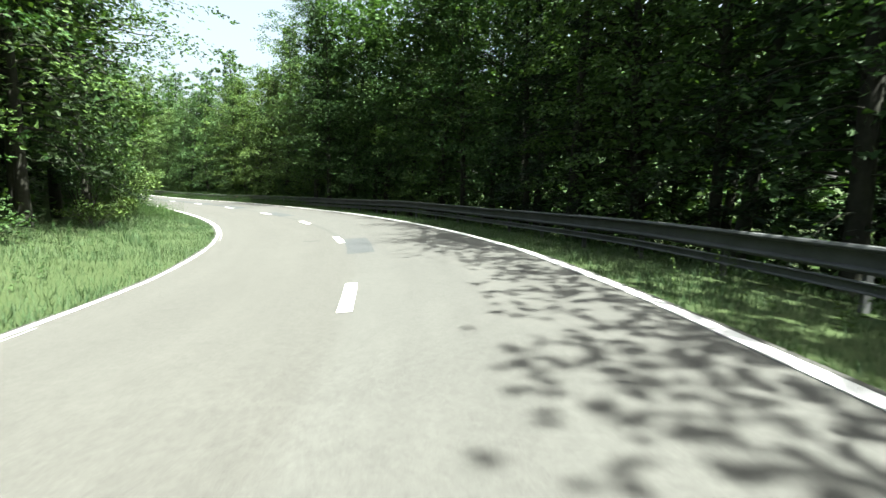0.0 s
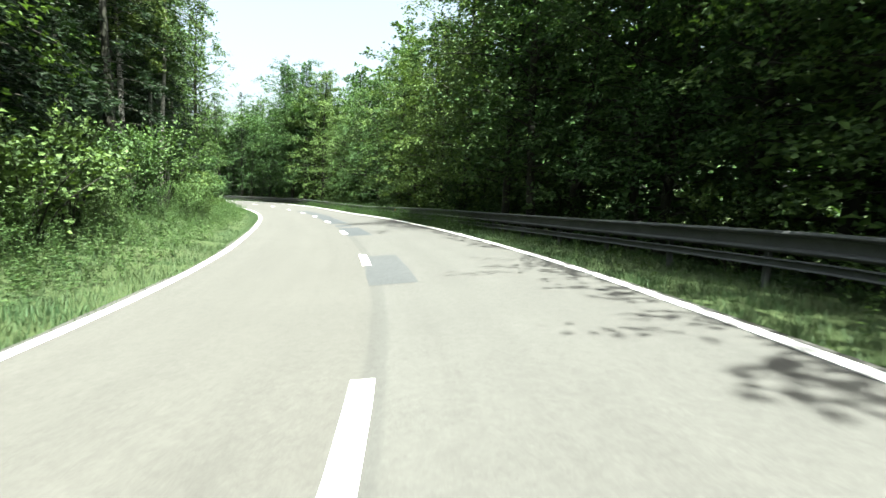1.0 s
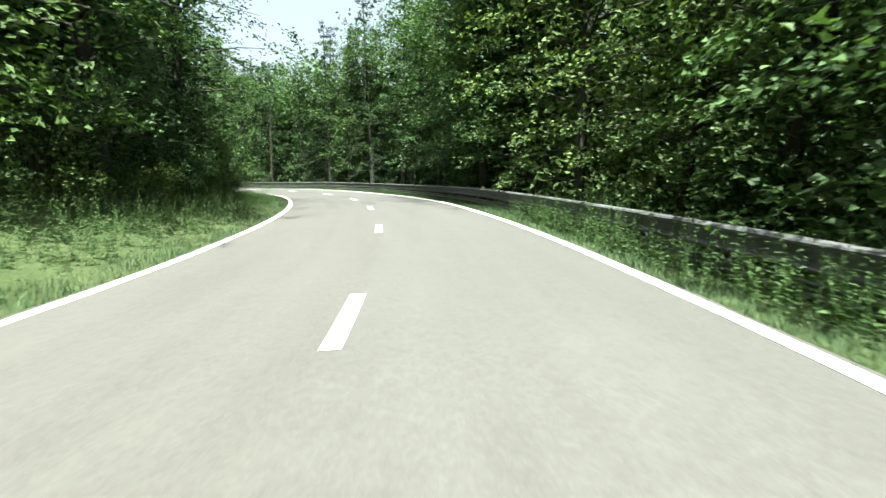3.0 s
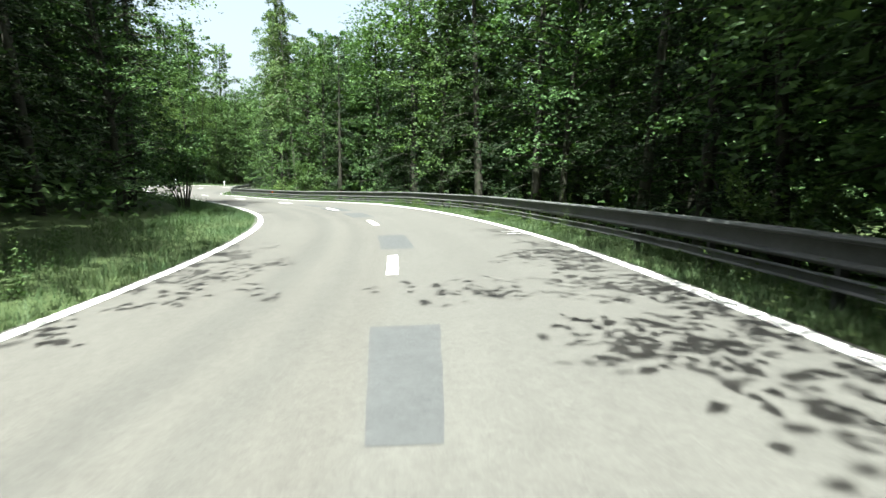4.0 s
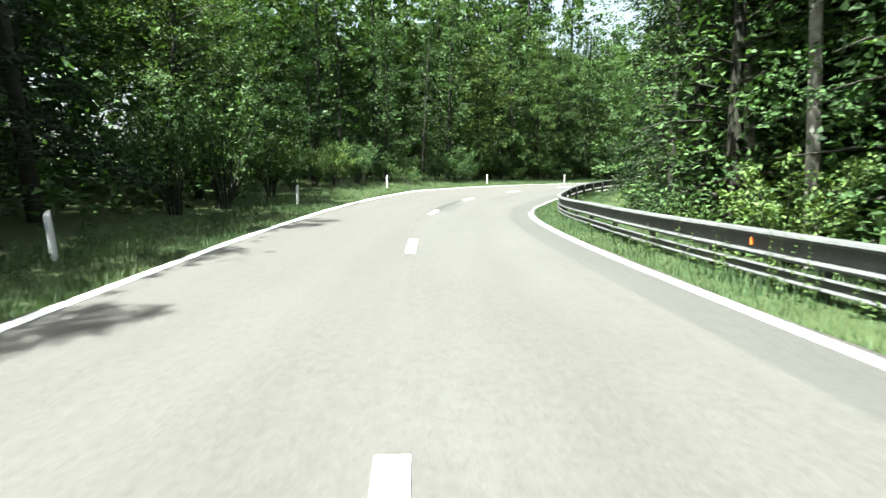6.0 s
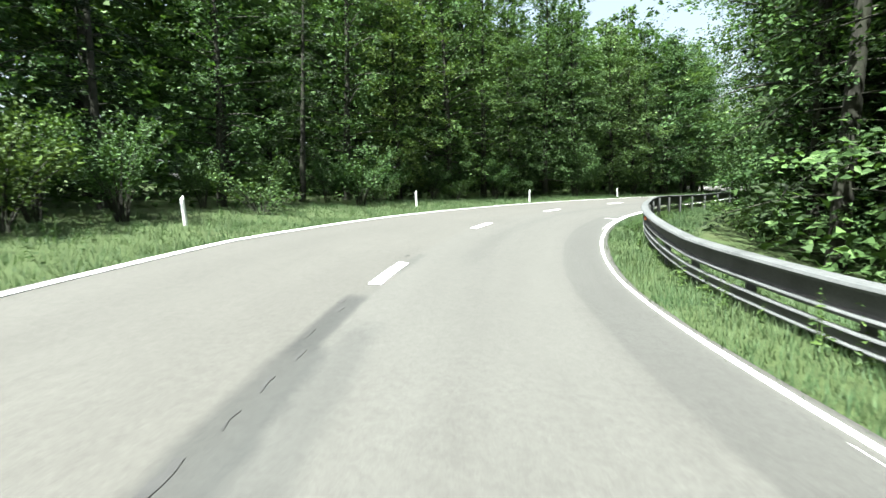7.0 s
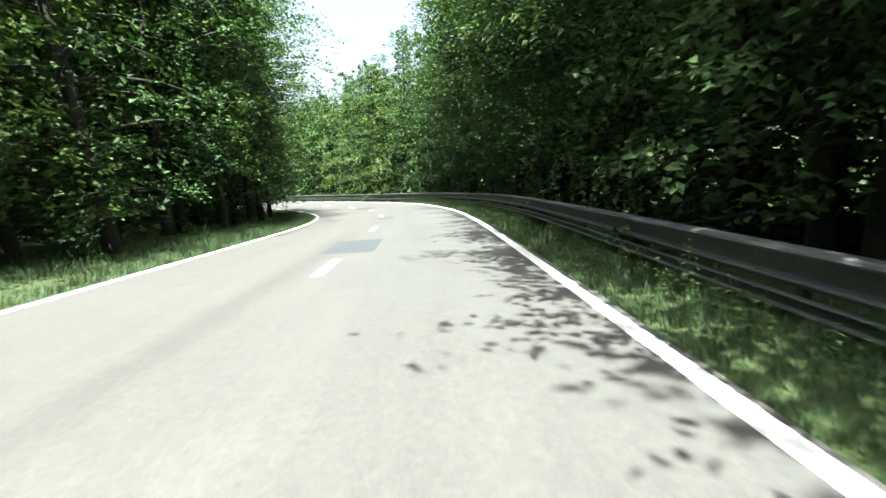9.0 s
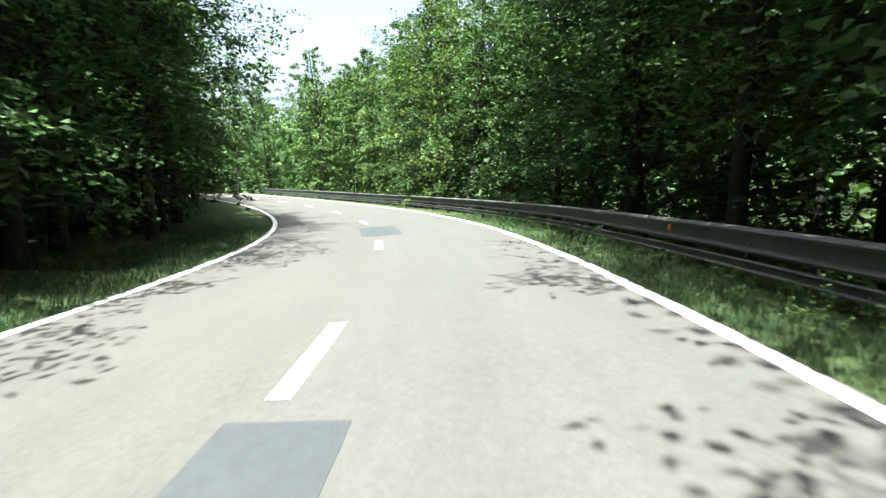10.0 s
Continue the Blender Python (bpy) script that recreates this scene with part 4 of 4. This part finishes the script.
def undergrowth(count, seed):
    """Low leafy growth on the forest floor under the trees."""
    rng = np.random.default_rng(seed)
    s = rng.uniform(-30, 249, count)
    side = rng.choice([-1.0, 1.0], count)
    u = np.where(side > 0, verge(s) + 1.6, rail_off(s) + 2.4) + rng.uniform(0.0, 13.0, count)
    x, y = along(s, side * (HALF + u))
    s2, e2 = nearest_on_road(x, y)
    keep = np.abs(e2) > HALF + np.where(e2 > 0, verge(s2) + 1.0, rail_off(s2) + 1.6)
    x, y, s2, e2 = x[keep], y[keep], s2[keep], e2[keep]
    top = 1.5 + 0.9 * ripple(x, y, 1.3, 0.9)
    size = np.interp(np.abs(e2) - HALF - np.where(e2 > 0, verge(s2), rail_off(s2)), [1.0, 6.0], [0.19, 0.42])[:, None]
    at = np.stack([x, y, ground_z(s2, e2, x, y) + top * rng.uniform(0, 1, len(x))], -1)
    v, f = small_leaves(at, rng.normal(size=at.shape) * (1, 1, 0.3), unit(np.array([0, 0, 1.0]) + rng.normal(0, 0.6, at.shape)), size, size * 0.8, rng)
    tagged(new("undergrowth", mesh_from("undergrowth", v, f, BEECH_LEAF)), "dark leafy undergrowth beneath the trees", "undergrowth", kind="stuff")


undergrowth(90000, 602)


# trees that close the view where the road bends away
for s0, e0 in ((249.0, 7.0), (249.0, 3.5), (249.4, 0.0), (249.0, -4.0), (249.0, -8.0)):
    plant(edge_trees[int(rng.integers(0, 4))], s0, e0, rng.uniform(0.95, 1.1), rng)

# crowns that reach out over the road from behind the rail
over = np.random.default_rng(91)
for s0, u in ((-7.5, 3.6), (-4.0, 4.2), (4.5, 3.4), (7.5, 3.4), (10.0, 3.7), (13.0, 3.9), (16.0, 3.6), (19.5, 2.5), (22.5, 3.3), (25.5, 3.6), (28.6, 2.9), (31.2, 1.3), (33.2, 1.2)):
    plant(edge_trees[6], s0, -HALF - rail_off(s0) - u, over.uniform(0.96, 1.04), over)
for s0, u in ((77.4, 1.7), (79.4, 1.2), (81.8, 2.2), (158.5, 3.6), (163.0, 4.0), (167.0, 3.4), (168.5, 2.7), (171.5, 2.2), (174.5, 2.2), (180.0, 2.4), (183.0, 2.4), (186.5, 2.2), (190.0, 2.2), (194.0, 2.4), (198.0, 2.6)):
    plant(edge_trees[6], s0, -HALF - rail_off(s0) - u, (1.12 if s0 < 100 else over.uniform(0.95, 1.02)), over)
# and from the left
for s0, u in ((13.5, 0.9), (18.0, 1.0), (103.2, 5.0), (105.8, 4.6), (184.0, 2.3), (190.0, 2.1), (196.0, 2.2), (201.5, 2.4)):
    plant(edge_trees[6], s0, HALF + verge(s0) + u, over.uniform(0.94, 1.02), over)
# a second row of high crowns behind the first
for s0 in np.arange(83.0, 108.0, 3.2):
    plant(edge_trees[6], s0, -HALF - rail_off(s0) - over.uniform(6.0, 7.4), over.uniform(0.95, 1.1), over)
# dark spruces behind them, added so that their colour deepens the shade
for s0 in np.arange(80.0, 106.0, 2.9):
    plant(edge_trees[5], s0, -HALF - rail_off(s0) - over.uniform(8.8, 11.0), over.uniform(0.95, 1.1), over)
# tall beeches close to the bend
for s0 in (100.5, 104.0):
    plant(deep_trees[int(over.integers(0, 2))], s0, HALF + verge(s0) + over.uniform(6.4, 7.2), over.uniform(0.98, 1.06), over)

# birches that rise over the inner bend
for s0, u in ((123.5, 5.2), (127.0, 5.8)):
    plant(edge_trees[4], s0, -HALF - u, 1.0, over)
# hazels that close the foot of the woods behind the marker posts
for s0 in np.arange(134.0, 172.0, 2.3):
    plant(bushes[2], s0 + over.uniform(-0.6, 0.6), HALF + verge(s0) + over.uniform(1.2, 2.2), over.uniform(0.5, 0.85), over)

# slender pale birches and shrubs on the bank
for s0, u in ((44.0, 6.2), (47.5, 7.4), (49.0, 5.6), (52.5, 6.8), (55.0, 6.0)):
    plant(edge_trees[4], s0, HALF + u, 0.95, rng)
# spruces added behind, their dark colour standing in for shaded woods
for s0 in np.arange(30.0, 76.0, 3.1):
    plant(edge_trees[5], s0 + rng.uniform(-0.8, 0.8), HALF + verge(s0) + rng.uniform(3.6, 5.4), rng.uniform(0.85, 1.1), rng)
for s0 in np.arange(24.0, 84.0, 2.1):
    plant(bushes[int(rng.integers(0, 3))], s0 + rng.uniform(-0.8, 0.8), HALF + verge(s0) + rng.uniform(-0.9, 0.6), rng.uniform(0.6, 1.0) * (0.55 if s0 < 44 else 0.95), rng)


# ---- grass and weeds ----
def grass(name, label, s_range, side, density, tall, seed):
    rng = np.random.default_rng(seed)
    s_lo, s_hi = s_range
    count = int((s_hi - s_lo) * density)
    s = rng.uniform(s_lo, s_hi, count)
    wide = verge(s) + 1.2 if side > 0 else rail_off(s) + 1.4
    u = 0.09 + (wide - 0.09) * rng.uniform(0, 1, count) ** 1.35
    root = ground_at(s, side * (HALF + u))
    clump = 0.5 + 0.5 * ripple(root[:, 0], root[:, 1], 0.7, 2.0)
    blades = 5
    ang = rng.uniform(0, 2 * np.pi, (count, blades))
    h = tall * (0.50 + 0.65 * clump * smooth01((u - 0.1) / 0.9))[:, None] * rng.uniform(0.5, 1.3, (count, blades))
    bend = h * rng.uniform(0.1, 0.7, (count, blades))
    d = np.stack([np.cos(ang), np.sin(ang), 0 * ang], -1)
    across = np.stack([-np.sin(ang), np.cos(ang), 0 * ang], -1)
    at = root[:, None] + d * rng.uniform(0, 0.22, (count, blades))[..., None] - np.array([0, 0, 0.03])
    w = (0.0035 + 0.005 * rng.uniform(0, 1, (count, blades)))[..., None]
    tip = at + np.array([0, 0, 1.0]) * (0.95 * h)[..., None] + d * bend[..., None]
    v = np.stack([at - across * w, at + across * w, tip], 2).reshape(-1, 3)
    f = np.arange(3 * count * blades).reshape(-1, 3)
    return tagged(new(name, mesh_from(name, v, f, GRASS_BLADE)), label, "grass", kind="stuff")


def herbs(name, label, s_range, side, count, tall, near, far, seed):
    """Leafy weeds: short stalks with pairs of leaves."""
    rng = np.random.default_rng(seed)
    s = rng.uniform(*s_range, count)
    wide = verge(s) if side > 0 else rail_off(s)
    u = near + (wide + far - near) * rng.uniform(0, 1, count)
    root = ground_at(s, side * (HALF + u))
    h = tall * rng.uniform(0.4, 1.2, count)
    per = 15
    w = (np.arange(per) + rng.uniform(0, 1, (count, per))) / per
    ang = rng.uniform(0, 2 * np.pi, (count, per))
    lean = rng.normal(0, 0.18, (count, 1, 2))
    at = np.repeat(root[:, None], per, 1)
    at[..., 2] += w * h[:, None]
    at[..., :2] += lean * (w * h[:, None])[..., None]
    d = np.stack([np.cos(ang), np.sin(ang), 0.25 - 0.5 * w], -1)
    normal = unit(np.array([0, 0, 1.0]) + rng.normal(0, 0.5, at.shape))
    size = (1.25 - 0.75 * w).reshape(-1, 1)
    v, f = leaves(at.reshape(-1, 3), d.reshape(-1, 3), normal.reshape(-1, 3), 0.082 * size, 0.034 * size, rng)
    # a thin stalk under the leaves of each plant
    spin = rng.uniform(0, 2 * np.pi, count)
    side_way = np.stack([np.cos(spin), np.sin(spin), 0 * spin], -1) * 0.0055
    top = root + np.concatenate([lean[:, 0] * h[:, None], h[:, None]], 1)
    stalks = np.stack([root - side_way - (0, 0, 0.05), root + side_way - (0, 0, 0.05), top], 1).reshape(-1, 3)
    v, f = joined([(v, f), (stalks, np.arange(3 * count).reshape(-1, 3))])
    return tagged(new(name, mesh_from(name, v, f, HERB_LEAF)), label, "weeds", kind="stuff")


grass("verge_grass", "long green verge grass, dry in places", (-8.0, 205.0), 1, 240, 0.24, 501)
grass("verge_grass", "long green grass between the road and the guard rail", (-8.0, 205.0), -1, 270, 0.20, 502)
herbs("verge_weeds", "leafy weeds and nettles on the bank", (-6.0, 205.0), 1, 1900, 0.55, 1.2, 1.2, 511)
herbs("verge_weeds", "tall weeds and nettles in front of the guard rail", (32.0, 72.0), -1, 2700, 0.82, 0.6, 0.6, 513)
herbs("verge_weeds", "tall leafy herbs on the sunny bank", (22.0, 84.0), 1, 4600, 0.80, 0.9, 1.6, 514)
herbs("verge_weeds", "leafy weeds growing through the guard rail", (-6.0, 205.0), -1, 1300, 0.50, 0.8, 0.5, 512)
herbs("verge_weeds", "tall single weeds standing before the guard rail", (88.0, 122.0), -1, 110, 0.95, 0.85, -0.10, 515)
herbs("verge_weeds", "tall grassy weeds in the shade by the rail", (150.0, 200.0), -1, 160, 0.65, 0.7, -0.25, 516)
for s0, u, size in SHRUBS_AT_RAIL:
    plant(bushes[1], s0, -HALF - u, size, over)
